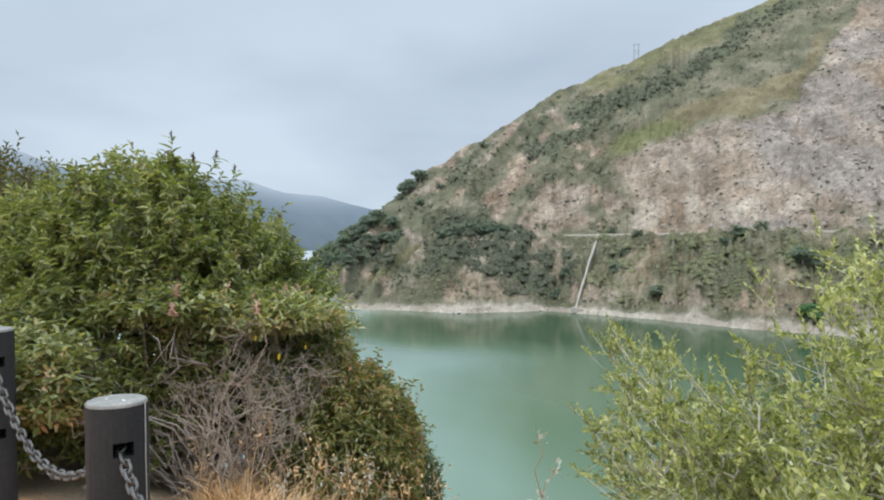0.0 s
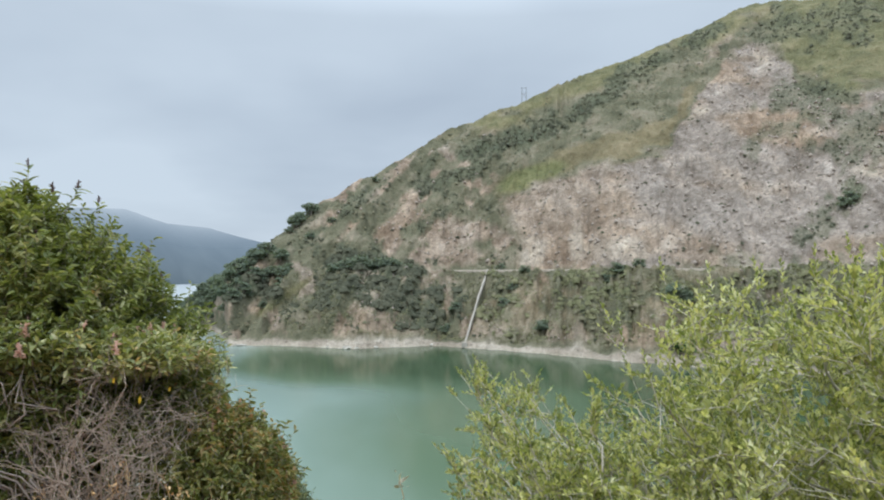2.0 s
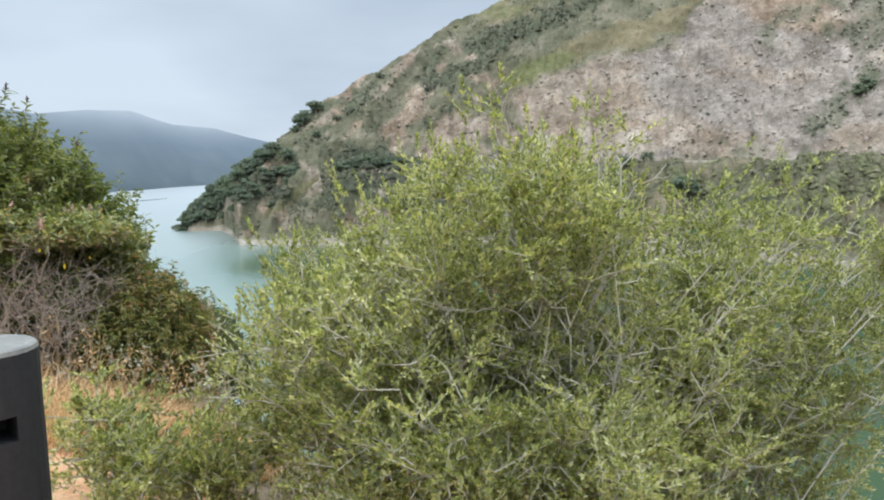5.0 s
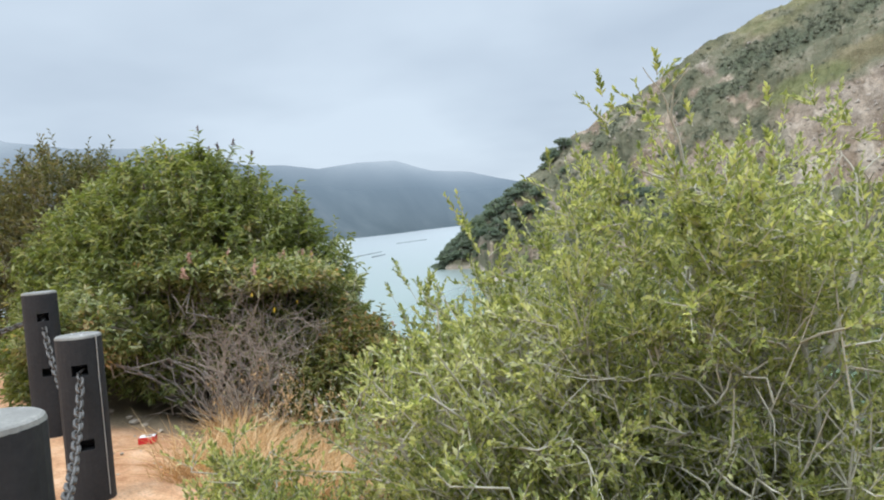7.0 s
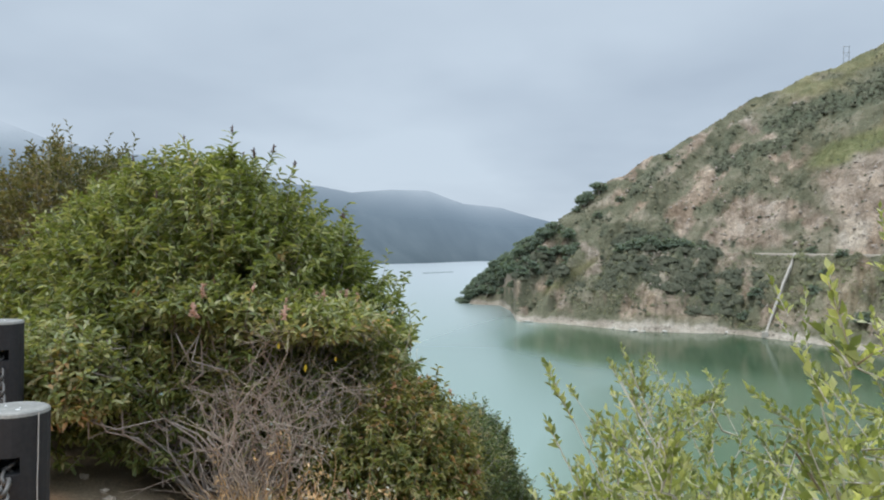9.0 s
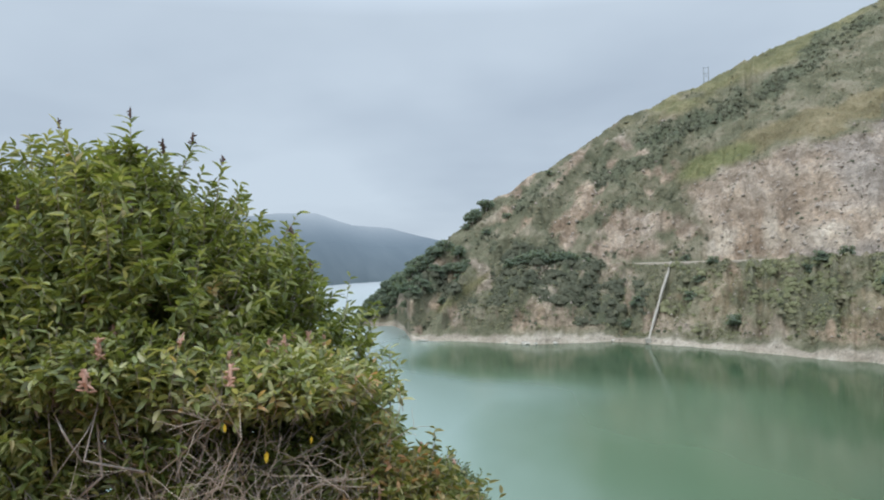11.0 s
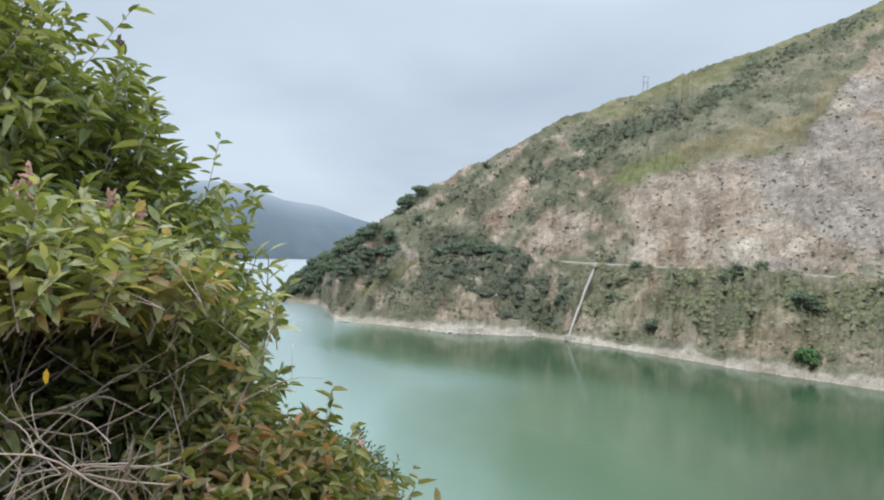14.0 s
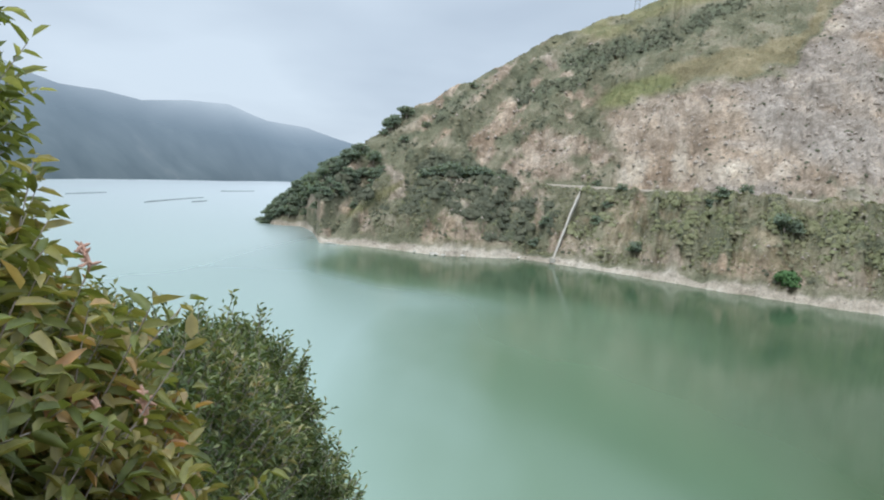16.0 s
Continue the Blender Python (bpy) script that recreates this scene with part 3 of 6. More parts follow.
def forked(rng, a, d, length, r, depth, out, spread=0.5):
    """A bare branch that forks again and again."""
    m = 5
    pts = [np.asarray(a, float)]
    d = unit(np.asarray(d, float))
    for k in range(m):
        d = unit(d + rng.normal(size=3) * 0.13)
        pts.append(pts[-1] + d * length / m)
    out.append((np.array(pts), np.linspace(r, r * 0.62, m + 1)))
    if depth > 0:
        for k in range(2 + (rng.random() < 0.45)):
            at = pts[-1] if k < 2 else pts[2]
            forked(rng, at, d + rng.normal(size=3) * spread, length * (0.62 + 0.25 * rng.random()), r * 0.6, depth - 1, out, spread)


def bush(name, lobes, base, label, category, material, seed, shoots, shoot_len, per, leaf, width, spread=1.0, droop=0.25, up=0.55,
         bark=None, stems=30, shell=(0.72, 1.0), low=-0.35, keep=0.7, extra=None, group="", lift=0.0, stem_r=0.007, sprig=0.0, small=False, more=None, hollow=None):
    rng = np.random.default_rng(seed)
    ob = thing(name, base[0], label, category, group)
    P, Nn = lobe_points(rng, lobes, shoots, shell, keep, low)
    if more:
        extra_p, extra_n = more(rng)
        P, Nn = np.concatenate([P, extra_p]), np.concatenate([Nn, extra_n])
    if hollow:
        ok = ((((P - np.array(hollow[0])) / np.array(hollow[1])) ** 2).sum(1) > 1) | (rng.random(len(P)) < 0.2)
        P, Nn = P[ok], Nn[ok]
    D = unit(Nn + np.array([0, 0, up]) + rng.normal(size=P.shape) * 0.35)
    L = shoot_len * (0.6 + 0.8 * rng.random(len(P)))
    long = rng.random(len(P)) < sprig * (0.4 + 0.6 * (Nn[:, 2] > 0))
    L = np.where(long, L * 1.7, L)
    D = np.where(long[:, None], unit(D + np.array([0, 0, 0.5])), D)
    P = P - D * (L * np.where(long, 0.3, 0.6))[:, None]
    V, T = shoot_leaves(rng, P, D, L, per, leaf, width, spread, droop, lift, small)
    tagged(part_mesh("foliage", mesh_np(name + "_foliage", V, T, material), ob), kind="stuff")
    lines = []
    pick = rng.choice(len(P), min(stems, len(P)), replace=False)
    for k in pick:
        b0 = np.array(base[rng.integers(len(base))]) + rng.normal(size=3) * np.array([0.1, 0.1, 0.0])
        pts, rad = branch_line(rng, b0, P[k], stem_r * (1 + 0.7 * rng.random()), 0.003, 0.4, 9)
        lines.append((pts, rad))
        for _ in range(2):
            q = P[rng.integers(len(P))]
            if np.linalg.norm(q - pts[4]) < 0.9:
                lines.append(branch_line(rng, pts[rng.integers(3, 5)], q, 0.004, 0.002, 0.5, 7))
    if extra:
        bare = []
        extra(rng, bare)
        V, Fq = tube_arrays(bare, 4)
        tagged(part_mesh("deadwood", mesh_np(name + "_deadwood", V, Fq, M_DEADWOOD), ob), "bare grey dead wood", kind="stuff")
    V, Fq = join_tubes(lines, [(np.stack([P[k] - D[k] * 0.03, P[k] + D[k] * L[k] * 0.9]), np.array([0.0022, 0.0012])) for k in range(len(P))])
    part_mesh("woody_frame", mesh_np(name + "_frame", V, Fq, bark or M_BARK), ob)
    return ob, P, D, L


def spray_bush(name, lobes, tips, centre, label, material, seed, limbs, leaf, width, bark, extra=None, hollow=None):
    """An airy shrub: arching limbs that branch into twigs, each twig a loose spray of small leaves, with gaps between."""
    rng = np.random.default_rng(seed)
    ob = thing(name, on_ground(*centre), label, "shrub")
    vol = np.array([r[0] * r[1] * r[2] for c, r in lobes]) ** 0.45
    pick = rng.choice(len(lobes), limbs, p=vol / vol.sum())
    C, R = np.array([c for c, r in lobes])[pick], np.array([r for c, r in lobes])[pick]
    d = unit(rng.normal(size=(limbs, 3)) + np.array([0, -0.25, 0.3]))
    E = np.concatenate([C + d * R * (0.45 + 0.5 * rng.random(limbs) ** 0.5)[:, None], np.array(tips)])
    lines, P, D, L = [], [], [], []
    t = np.linspace(0, 1, 9)[:, None]

    def twigs(pts, lo, count, size):
        for _ in range(count):
            u = lo + (1 - lo) * rng.random()
            k = min(int(u * (len(pts) - 1)), len(pts) - 2)
            at = pts[k] + (pts[k + 1] - pts[k]) * (u * (len(pts) - 1) - k)
            ax = unit(pts[k + 1] - pts[k])
            P.append(at)
            D.append(unit(ax * 0.7 + rng.normal(size=3) * 0.5 + np.array([0, 0, 0.25])))
            L.append(size * (0.5 + 0.8 * rng.random()))
        P.append(pts[-1])
        D.append(unit(pts[-1] - pts[-2]))
        L.append(size * 0.7)

    for n, e in enumerate(E):
        hub = np.array(centre) * 0.65 + e[:2] * 0.35 + rng.normal(size=2) * 0.12
        a = np.array(on_ground(hub[0], hub[1]))
        if e[2] < a[2] + 0.25:
            continue
        ctrl = a + (e - a) * np.array([0.35, 0.35, 0.62]) + rng.normal(size=3) * np.array([0.1, 0.1, 0.05])
        pts = a * (1 - t) ** 2 + 2 * ctrl * t * (1 - t) + e * t * t
        pts[1:] += np.cumsum(rng.normal(size=(8, 3)) * 0.012, 0)
        tall = n >= limbs
        lines.append((pts, np.linspace(0.0066, 0.002, 9) * (0.7 + 0.6 * rng.random()) * (0.6 if tall else 1.0)))
        twigs(pts, 0.45 if not tall else 0.6, 6 if not tall else 8, 0.13 if not tall else 0.08)
        for _ in range(6):
            k = rng.integers(3, 8)
            ax = unit(pts[k + 1] - pts[k])
            q = pts[k] + unit(ax + rng.normal(size=3) * 0.75 + np.array([0, 0, -0.05])) * (0.14 + 0.17 * rng.random()) * (0.6 if tall else 1.0)
            sec = branch_line(rng, pts[k], q, 0.004, 0.0016, 0.5, 5)
            lines.append(sec)
            twigs(sec[0], 0.2, 7, 0.11)
    P, D, L = np.array(P), np.array(D), np.array(L)
    if hollow:
        keep = ((((P - np.array(hollow[0])) / np.array(hollow[1])) ** 2).sum(1) > 1) | (rng.random(len(P)) < 0.38)
        P, D, L = P[keep], D[keep], L[keep]
    V, T = shoot_leaves(rng, P, D, L, 13, leaf, width, 0.9, 0.15, 0.45, "kite")
    tagged(part_mesh("foliage", mesh_np(name + "_foliage", V, T, material), ob), kind="stuff")
    if extra:
        extra(rng, lines)
    V, Fq = join_tubes(lines, [(np.stack([P[k], P[k] + D[k] * L[k] * 0.95]), np.array([0.0018, 0.0009])) for k in range(len(P))])
    part_mesh("woody_frame", mesh_np(name + "_frame", V, Fq, bark), ob)
    return ob


# ---- near ground, lake, far shore ----


def ground_z(x, y):
    s = 0.6 * (x + 1.5) + 0.6 * (y - 3.7) + 0.3 * np.maximum(y - 8, 0)
    soft = np.where(s > 4, s, 0.35 * np.log1p(np.exp(np.clip(s / 0.35, -40, 30))))
    return np.maximum(0.1 - 0.66 * soft, -60) + 0.05 * (fbm(x * 0.8, y * 0.8, 4, 3) - 0.5) + 0.035 * (fbm(x * 5, y * 5, 3, 9) - 0.5)


def stretch(near_lo, near_hi, step, far):
    mid = np.arange(near_lo, near_hi, step)
    grow = step * 1.22 ** np.arange(1, 60)
    add = np.cumsum(grow)
    add = add[add < far]
    return np.concatenate([near_lo - add[::-1], mid, near_hi + add])


def make_ground():
    xs, ys = stretch(-7, 4, 0.07, 2600), stretch(0.5, 12, 0.07, 60)
    ys = np.concatenate([[-2600, -1500, -800, -400, -200], ys])
    X, Y = np.meshgrid(xs, ys, indexing="ij")
    Z = ground_z(X, Y)
    me = mesh_np("ground", np.stack([X, Y, Z], -1).reshape(-1, 3), grid_faces(len(xs), len(ys)), M_DIRT, True)
    s = 0.6 * (X + 1.5) + 0.6 * (Y - 3.7)
    lit = smooth01((s - 0.25 + 0.5 * (fbm(X * 1.5, Y * 1.5, 4, 21) - 0.5)) / 0.5)
    lit = np.maximum(lit, smooth01((np.hypot(X + 3.4, Y - 6.4) - 1.75) / -0.4))
    att = me.attributes.new("litter", "FLOAT", "POINT")
    att.data.foreach_set("value", lit.astype(np.float32).ravel())
    tagged(new("ground", me), "sandy ochre dirt clearing falling away to a bank", "ground", kind="structure")


make_ground()
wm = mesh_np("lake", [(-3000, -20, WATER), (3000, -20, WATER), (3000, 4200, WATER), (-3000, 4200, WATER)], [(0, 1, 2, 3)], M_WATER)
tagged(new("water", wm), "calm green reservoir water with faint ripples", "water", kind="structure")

# bearing in degrees, distance to the shore, angle up to the crest
SHORE_B = [-18.5, -17.2, -16.7, -15.4, -13.3, -12.5, -12.0, -9.3, -6.4, -3.8, -2.6, 0.5, 3.5, 5.9, 10.2, 14.5, 18.4, 22.3, 27.7, 33, 45, 70]
SHORE_R = [520, 430, 392, 371, 366, 335, 285, 283, 275, 266, 262, 267, 271, 262, 250, 237, 226, 220, 215, 212, 210, 210]
CREST_B = [-17.2, -16.6, -15, -13, -11.8, -9.9, -9.3, -8.2, -5.4, -4.1, -2.6, -0.5, 0.8, 3.0, 5.0, 7.8, 10.6, 13.4, 16.6, 19.2, 21.4, 24.8, 26.6, 29, 31.2, 35, 40, 70]
CREST_E = [-5.2, -4.4, -2.4, -0.9, -0.2, 1.18, 1.68, 2.78, 5.18, 5.68, 6.88, 7.58, 8.58, 9.93, 11.0, 12.0, 13.0, 14.3, 15.2, 15.9, 16.7, 17.7, 18.5, 18.7, 18.4, 18.8, 18.6, 16]
EYE_Z, ROAD_Z, ROAD_D, SLOPE = 1.4, 1.9, 44.0, 0.74


def hill_z(b, r, rough=True):
    rs = np.interp(b, SHORE_B, SHORE_R)
    rs = rs + 4.0 * (fbm(b * 0.9, b * 0 + 3.1, 3, 12) - 0.5) + 2.6 * (fbm(b * 4, b * 0 + 1.7, 2, 13) - 0.5)
    d = r - rs
    er = np.tan(np.radians(np.interp(b, CREST_B, CREST_E)))
    left = smooth01((b + 8.5) / 6.0)
    bank = WATER + np.where(d < 0, 0.5 * d, np.minimum(0.75 * d, 2.4 + 0.2 * d))
    k1 = (ROAD_Z - (WATER + 3.2)) / (ROAD_D - 2.5 - 4.0)
    low = WATER + 3.2 + k1 * (d - 4.0)
    high = ROAD_Z + SLOPE * (d - ROAD_D - 3.0)
    face = np.where(d < 4, bank, np.where(d < ROAD_D - 2.5, low, np.where(d < ROAD_D + 3.0, ROAD_Z, high)))
    plain = np.where(d < 4, bank, WATER + 3.2 + 0.64 * (d - 4))
    rise = plain * (1 - left) + face * left
    r0, z0 = rs + ROAD_D + 3.0, ROAD_Z
    rt = (SLOPE * r0 - z0 + EYE_Z) / (SLOPE - er)
    rt2 = (0.64 * (rs + 4) - WATER - 3.2 + EYE_Z) / (0.64 - er)
    rt = rt2 * (1 - left) + rt * left
    zt = EYE_Z + er * rt
    fall = zt + 0.9 - 0.25 * (r - rt)
    w = 1.6
    z = -w * np.logaddexp(-np.clip(rise, -200, 400) / w, -np.clip(fall, -200, 400) / w)
    if rough:
        x, y = r * np.sin(np.radians(b)), r * np.cos(np.radians(b))
        bench = left * np.exp(-((d - ROAD_D) / 5.0) ** 2)
        amp = smooth01(d / 12) * (1 - bench) * (0.4 + 0.6 * smooth01((rt - r) / 24))
        # spurs and gullies: slanting up to the right on the flank, straight down on the scree
        slant = np.where(b < 9, 0.085, 0.085 * smooth01((16 - b) / 7))
        u = b - slant * d
        crease = 1 - 2 * np.abs(fbm(u * 0.42, d * 0.011 + 4.0, 3, 33) - 0.5)
        flank = 1 - 0.62 * smooth01((b - 8) / 4) * smooth01((d - ROAD_D) / 6)
        z = z + amp * flank * (13.0 * (crease - 0.8) + 5.0 * (0.55 - np.abs(fbm(u * 1.5, d * 0.03, 3, 35) - 0.5) * 2))
        z = z + amp * (3.2 * (fbm(x * 0.14, y * 0.06, 4, 41) - 0.5) + 1.5 * (fbm(x * 0.45, y * 0.3, 4, 51) - 0.5))
        # blocky ledges in the broken rock
        z = z + amp * 1.1 * smooth01((fbm(x * 0.32, z * 0.4, 3, 57) - 0.5) / 0.06)
        z = z + smooth01((d + 1) / 2) * (1 - smooth01(d / 12)) * 1.6 * (fbm(x * 0.3, y * 0.3, 3, 61) - 0.4)
    return z, d, rt


EDGE_B, EDGE_E = [6, 9, 12, 14.8, 19.1, 21.6, 23.4, 25.5, 27.7, 29.3, 30.5, 33.2, 36, 40], [4.2, 5.3, 6.7, 7.5, 8.3, 9.0, 12.4, 15.4, 16.3, 15.0, 12.4, 11.5, 12.2, 9.0]


def blob(b, e, b0, e0, rb, re, tilt=0.0, soft=0.5, rough=0.0):
    """A soft-edged oval on the hillside, 0 to 1; tilt leans it up to the right."""
    db, de = b - b0, e - e0 - tilt * (b - b0)
    return smooth01((1 - np.hypot(db / rb, de / re) + rough) / soft)


def hill_zones(b, r, z, d):
    """Bare rock, grass and shore, each 0 to 1, and how thick the scrub stands."""
    e = np.degrees(np.arctan2(z - EYE_Z, r))
    x, y = r * np.sin(np.radians(b)), r * np.cos(np.radians(b))
    n1, n2, n3 = fbm(x * 0.03, z * 0.05, 4, 71), fbm(x * 0.12, z * 0.15, 4, 72), fbm(x * 0.35, z * 0.4, 3, 73)
    edge = np.interp(b, EDGE_B, EDGE_E) + 2.2 * (n1 - 0.5) + 1.4 * (n2 - 0.5)
    above = smooth01((d - ROAD_D) / 3)
    scree = above * smooth01((b - 8.6 + 0.25 * (e - 3) + 3 * (n1 - 0.5)) / 1.6) * smooth01((edge - e) / 0.5)
    # broken outcrops slanting up the flank
    u = b - 0.75 * e
    ribs = smooth01((fbm(u * 0.75, e * 0.22, 4, 75) - 0.45) / 0.06) * smooth01((b + 7) / 3) * smooth01((9.5 - b) / 2)
    mixed = above * (ribs * smooth01((n2 - 0.43) / 0.08) + blob(b, e, 1.6, 5.0, 2.8, 1.3, 1.0, 0.5, 1.6 * (n2 - 0.5)) + blob(b, e, 5.5, 2.6, 3.6, 2.4, 0.1, 0.5, 1.8 * (n2 - 0.5)) + blob(b, e, 4.8, 9.4, 0.9, 0.7, -0.3, 0.4, n2 - 0.5))
    upper = above * smooth01((b - 14) / 4) * smooth01((e - edge) / 0.6) * smooth01((n2 - 0.55) / 0.08) * smooth01((edge + 3.0 - e) / 2) * 0.7
    gully = (1 - above) * smooth01((n2 - 0.5 + 0.03 * smooth01((b - 6) / 4)) / 0.06) * smooth01((d - 3) / 4) * 0.85
    gully = np.maximum(gully, (1 - above) * np.maximum(np.maximum(blob(b, e, 12.0, -0.9, 0.8, 1.5, 0, 0.5, n2 - 0.5), blob(b, e, 10.8, -3.1, 0.55, 1.5, 0.4, 0.5, n2 - 0.5)), np.maximum(blob(b, e, 18.0, -4.7, 0.45, 1.0, 0, 0.4, n2 - 0.5), blob(b, e, 20.0, -3.0, 1.1, 1.1, 0.5, 0.5, n2 - 0.5))))
    gully = np.maximum(gully, (1 - above) * blob(b, e, 4.6, -0.9, 0.9, 0.8, 0, 0.5, n2 - 0.5) * 0.9)
    bare = np.clip(scree + mixed + upper + gully, 0, 1)
    green = blob(b, e, 11.0, 7.3, 3.2, 1.1, 0.33, 0.5, n1 - 0.5) * smooth01((e - edge + 0.3) / 0.4)
    brown = above * smooth01((b - 11) / 2) * smooth01((24.5 - b) / 2) * smooth01((e - edge) / 0.4) * smooth01((edge + 2.2 + 1.5 * (n1 - 0.5) - e) / 0.7)
    crest = np.interp(b, CREST_B, CREST_E)
    top = smooth01((e - crest + 1.7 + 2.0 * (n1 - 0.5)) / 0.8) * smooth01((b - 3) / 4) * smooth01((n1 - 0.34) / 0.12) * 0.85
    slope_grass = above * smooth01((b - 27) / 3) * smooth01((e - edge) / 0.8) * 0.8
    low_grass = (1 - above) * np.maximum(blob(b, e, -8.1, -1.95, 2.8, 0.55, 0.69, 0.5, 0.6 * (n2 - 0.5)), 0.45 * smooth01((b - 6) / 2) * smooth01((n2 - 0.4) / 0.15) * smooth01((d - 6) / 6))
    grass = np.clip(np.maximum(np.maximum(np.maximum(green, brown), np.maximum(top, slope_grass)), low_grass), 0, 1)
    lush = np.clip(np.maximum(green, np.maximum(0.8 * top, 0.9 * slope_grass)) + 0.6 * low_grass, 0, 1)
    grey = 0.75 * scree * smooth01((n1 - 0.42 + 0.12 * blob(b, e, 22.5, 4.5, 7.5, 5.0, 0.3, 0.6)) / 0.16) * smooth01((b - 14) / 4)
    pale = scree * np.clip(np.maximum(np.maximum(blob(b, e, 11.0, 1.5, 2.6, 1.6, 0, 0.6, 1.2 * (n2 - 0.5)), 0.75 * blob(b, e, 18.0, 1.6, 3.4, 1.3, 0, 0.6, 1.4 * (n2 - 0.5))), np.maximum(blob(b, e, 14.6, 2.3, 0.8, 1.9, 0, 0.5, n2 - 0.5), np.maximum(blob(b, e, 26.4, 0.75, 1.8, 0.8, 0.0, 0.4, 0.4 * (n2 - 0.5)), blob(b, e, 35.2, 6.8, 1.8, 1.0, 0, 0.5, n2 - 0.5)))), 0, 1)
    pale = np.maximum(pale, blob(b, e, 23.4, 11.4, 1.2, 0.6, 0.4, 0.5, n2 - 0.5) + 0.7 * blob(b, e, 28.2, 15.2, 0.9, 1.3, 0, 0.5, n2 - 0.5))
    shore = smooth01((3.4 + 4.0 * (n2 - 0.5) - d) / 1.4)
    scrub = 1.0 - 0.93 * scree - 0.85 * grass - 0.7 * np.clip(mixed + gully + upper, 0, 1)
    scrub = scrub * smooth01((d - 4.5) / 3) * (1 - np.exp(-((d - ROAD_D) / 3.2) ** 2) * smooth01((b + 4) / 3))
    return dict(bare=bare, grass=grass, shore=shore, scrub=np.clip(scrub, 0, 1), e=e, scree=scree, lush=lush, grey=np.clip(grey, 0, 1), pale=np.clip(pale, 0, 1), n3=n3)


def hill_xyz(b, r, z):
    return np.stack([r * np.sin(np.radians(b)), r * np.cos(np.radians(b)), z], -1)


# thick stands of scrub: bearing, angle up, half widths, tilt, weight
DARK_BELTS = [(31.0, 11.8, 2.6, 1.6, 0.0, 0.55), (34.5, 9.5, 2.4, 2.4, 0.0, 0.5), (28.0, 9.5, 1.5, 1.0, 0.3, 0.4), (29.5, 17.0, 3.5, 1.3, 0.0, 0.6), (34.0, 17.0, 4.0, 1.6, 0.0, 0.6), (7.4, 9.6, 3.0, 0.9, 0.15, 1.0), (11.5, 10.6, 3.0, 0.9, 0.3, 0.9), (15.5, 12.6, 2.6, 0.9, 0.5, 0.9), (19.5, 14.9, 2.6, 0.8, 0.3, 0.8), (24.6, 17.0, 2.0, 0.8, 0.4, 0.8), (5.2, 7.3, 3.0, 0.8, 0.25, 0.9),
              (2.6, 7.4, 1.2, 1.0, 0.8, 0.7), (-2.8, 5.0, 2.6, 0.6, 0.9, 0.55), (-5.5, 3.0, 2.2, 0.5, 0.8, 0.6), (-0.8, 0.6, 3.8, 1.0, -0.1, 1.0), (0.6, -1.6, 4.4, 1.9, -0.25, 1.0), (-4.6, -1.6, 2.0, 1.0, 0.4, 0.7), (3.6, -2.8, 2.0, 1.2, -0.4, 0.9),
              (-14.2, -1.6, 2.6, 1.6, 0.5, 1.0), (-10.6, -0.9, 3.2, 1.2, 0.15, 1.0), (3.6, 4.2, 1.4, 0.5, 0.6, 0.5), (32.3, 8.4, 1.6, 0.9, 0.0, 0.5), (33.2, 5.0, 0.9, 1.2, 0.0, 0.8), (30.8, 2.6, 1.6, 1.0, 0.3, 0.5)]
GREEN_BELTS = [(9.0, -2.4, 1.8, 2.2, 0, 0.9), (14.2, -3.0, 2.4, 1.7, 0, 0.8), (17.2, -1.2, 2.8, 1.3, 0, 0.9), (18.0, -3.0, 1.8, 1.4, 0, 0.8), (22.5, -2.5, 2.4, 2.2, 0, 0.7), (26.5, -2.0, 3.2, 2.6, 0, 0.8), (34.0, -1.5, 4.8, 2.8, 0, 0.8), (13.8, -0.9, 1.6, 1.1, 0, 0.8)]


def belts(table, b, e, rough):
    m = np.zeros(np.shape(b))
    for b0, e0, rb, re, tilt, w in table:
        m = np.maximum(m, w * blob(b, e, b0, e0, 1.15 * rb, 1.2 * re, tilt, 0.5, 1.9 * (rough - 0.5)))
    return m


def make_hill():
    bs = np.concatenate([np.arange(-18.4, 36, 0.12), np.arange(36, 70, 0.6)])
    ds = np.concatenate([np.arange(-8, 9, 0.8), np.arange(9, 60, 0.9), np.arange(60, 200, 1.4), np.arange(200, 380, 2.2), np.arange(380, 900, 20)])
    Bq, Dq = np.meshgrid(bs, ds, indexing="ij")
    R = np.interp(Bq, SHORE_B, SHORE_R) + Dq
    Z, d, rt = hill_z(Bq, R)
    q = hill_zones(Bq, R, Z, d)
    me = mesh_np("hillside", hill_xyz(Bq, R, Z).reshape(-1, 3), grid_faces(len(bs), len(ds)), M_HILL, True)
    patch = fbm(Bq * 1.1, q["e"] * 1.2, 4, 111)
    cover = np.maximum(belts(DARK_BELTS, Bq, q["e"], patch), 0.55 * belts(GREEN_BELTS, Bq, q["e"], patch)) * smooth01((d - 4) / 3)
    att = me.color_attributes.new("cover", "FLOAT_COLOR", "POINT")
    att.data.foreach_set("color", np.stack([q["bare"] * (1 - 0.8 * cover), q["grass"], q["shore"], cover], -1).astype(np.float32).ravel())
    att = me.color_attributes.new("tone", "FLOAT_COLOR", "POINT")
    att.data.foreach_set("color", np.stack([q["grey"], q["pale"], q["lush"], np.ones_like(cover)], -1).astype(np.float32).ravel())
    tagged(new("hillside", me), "steep rocky hillside with scree, dry grass and scrub", "hillside", kind="structure")


make_hill()


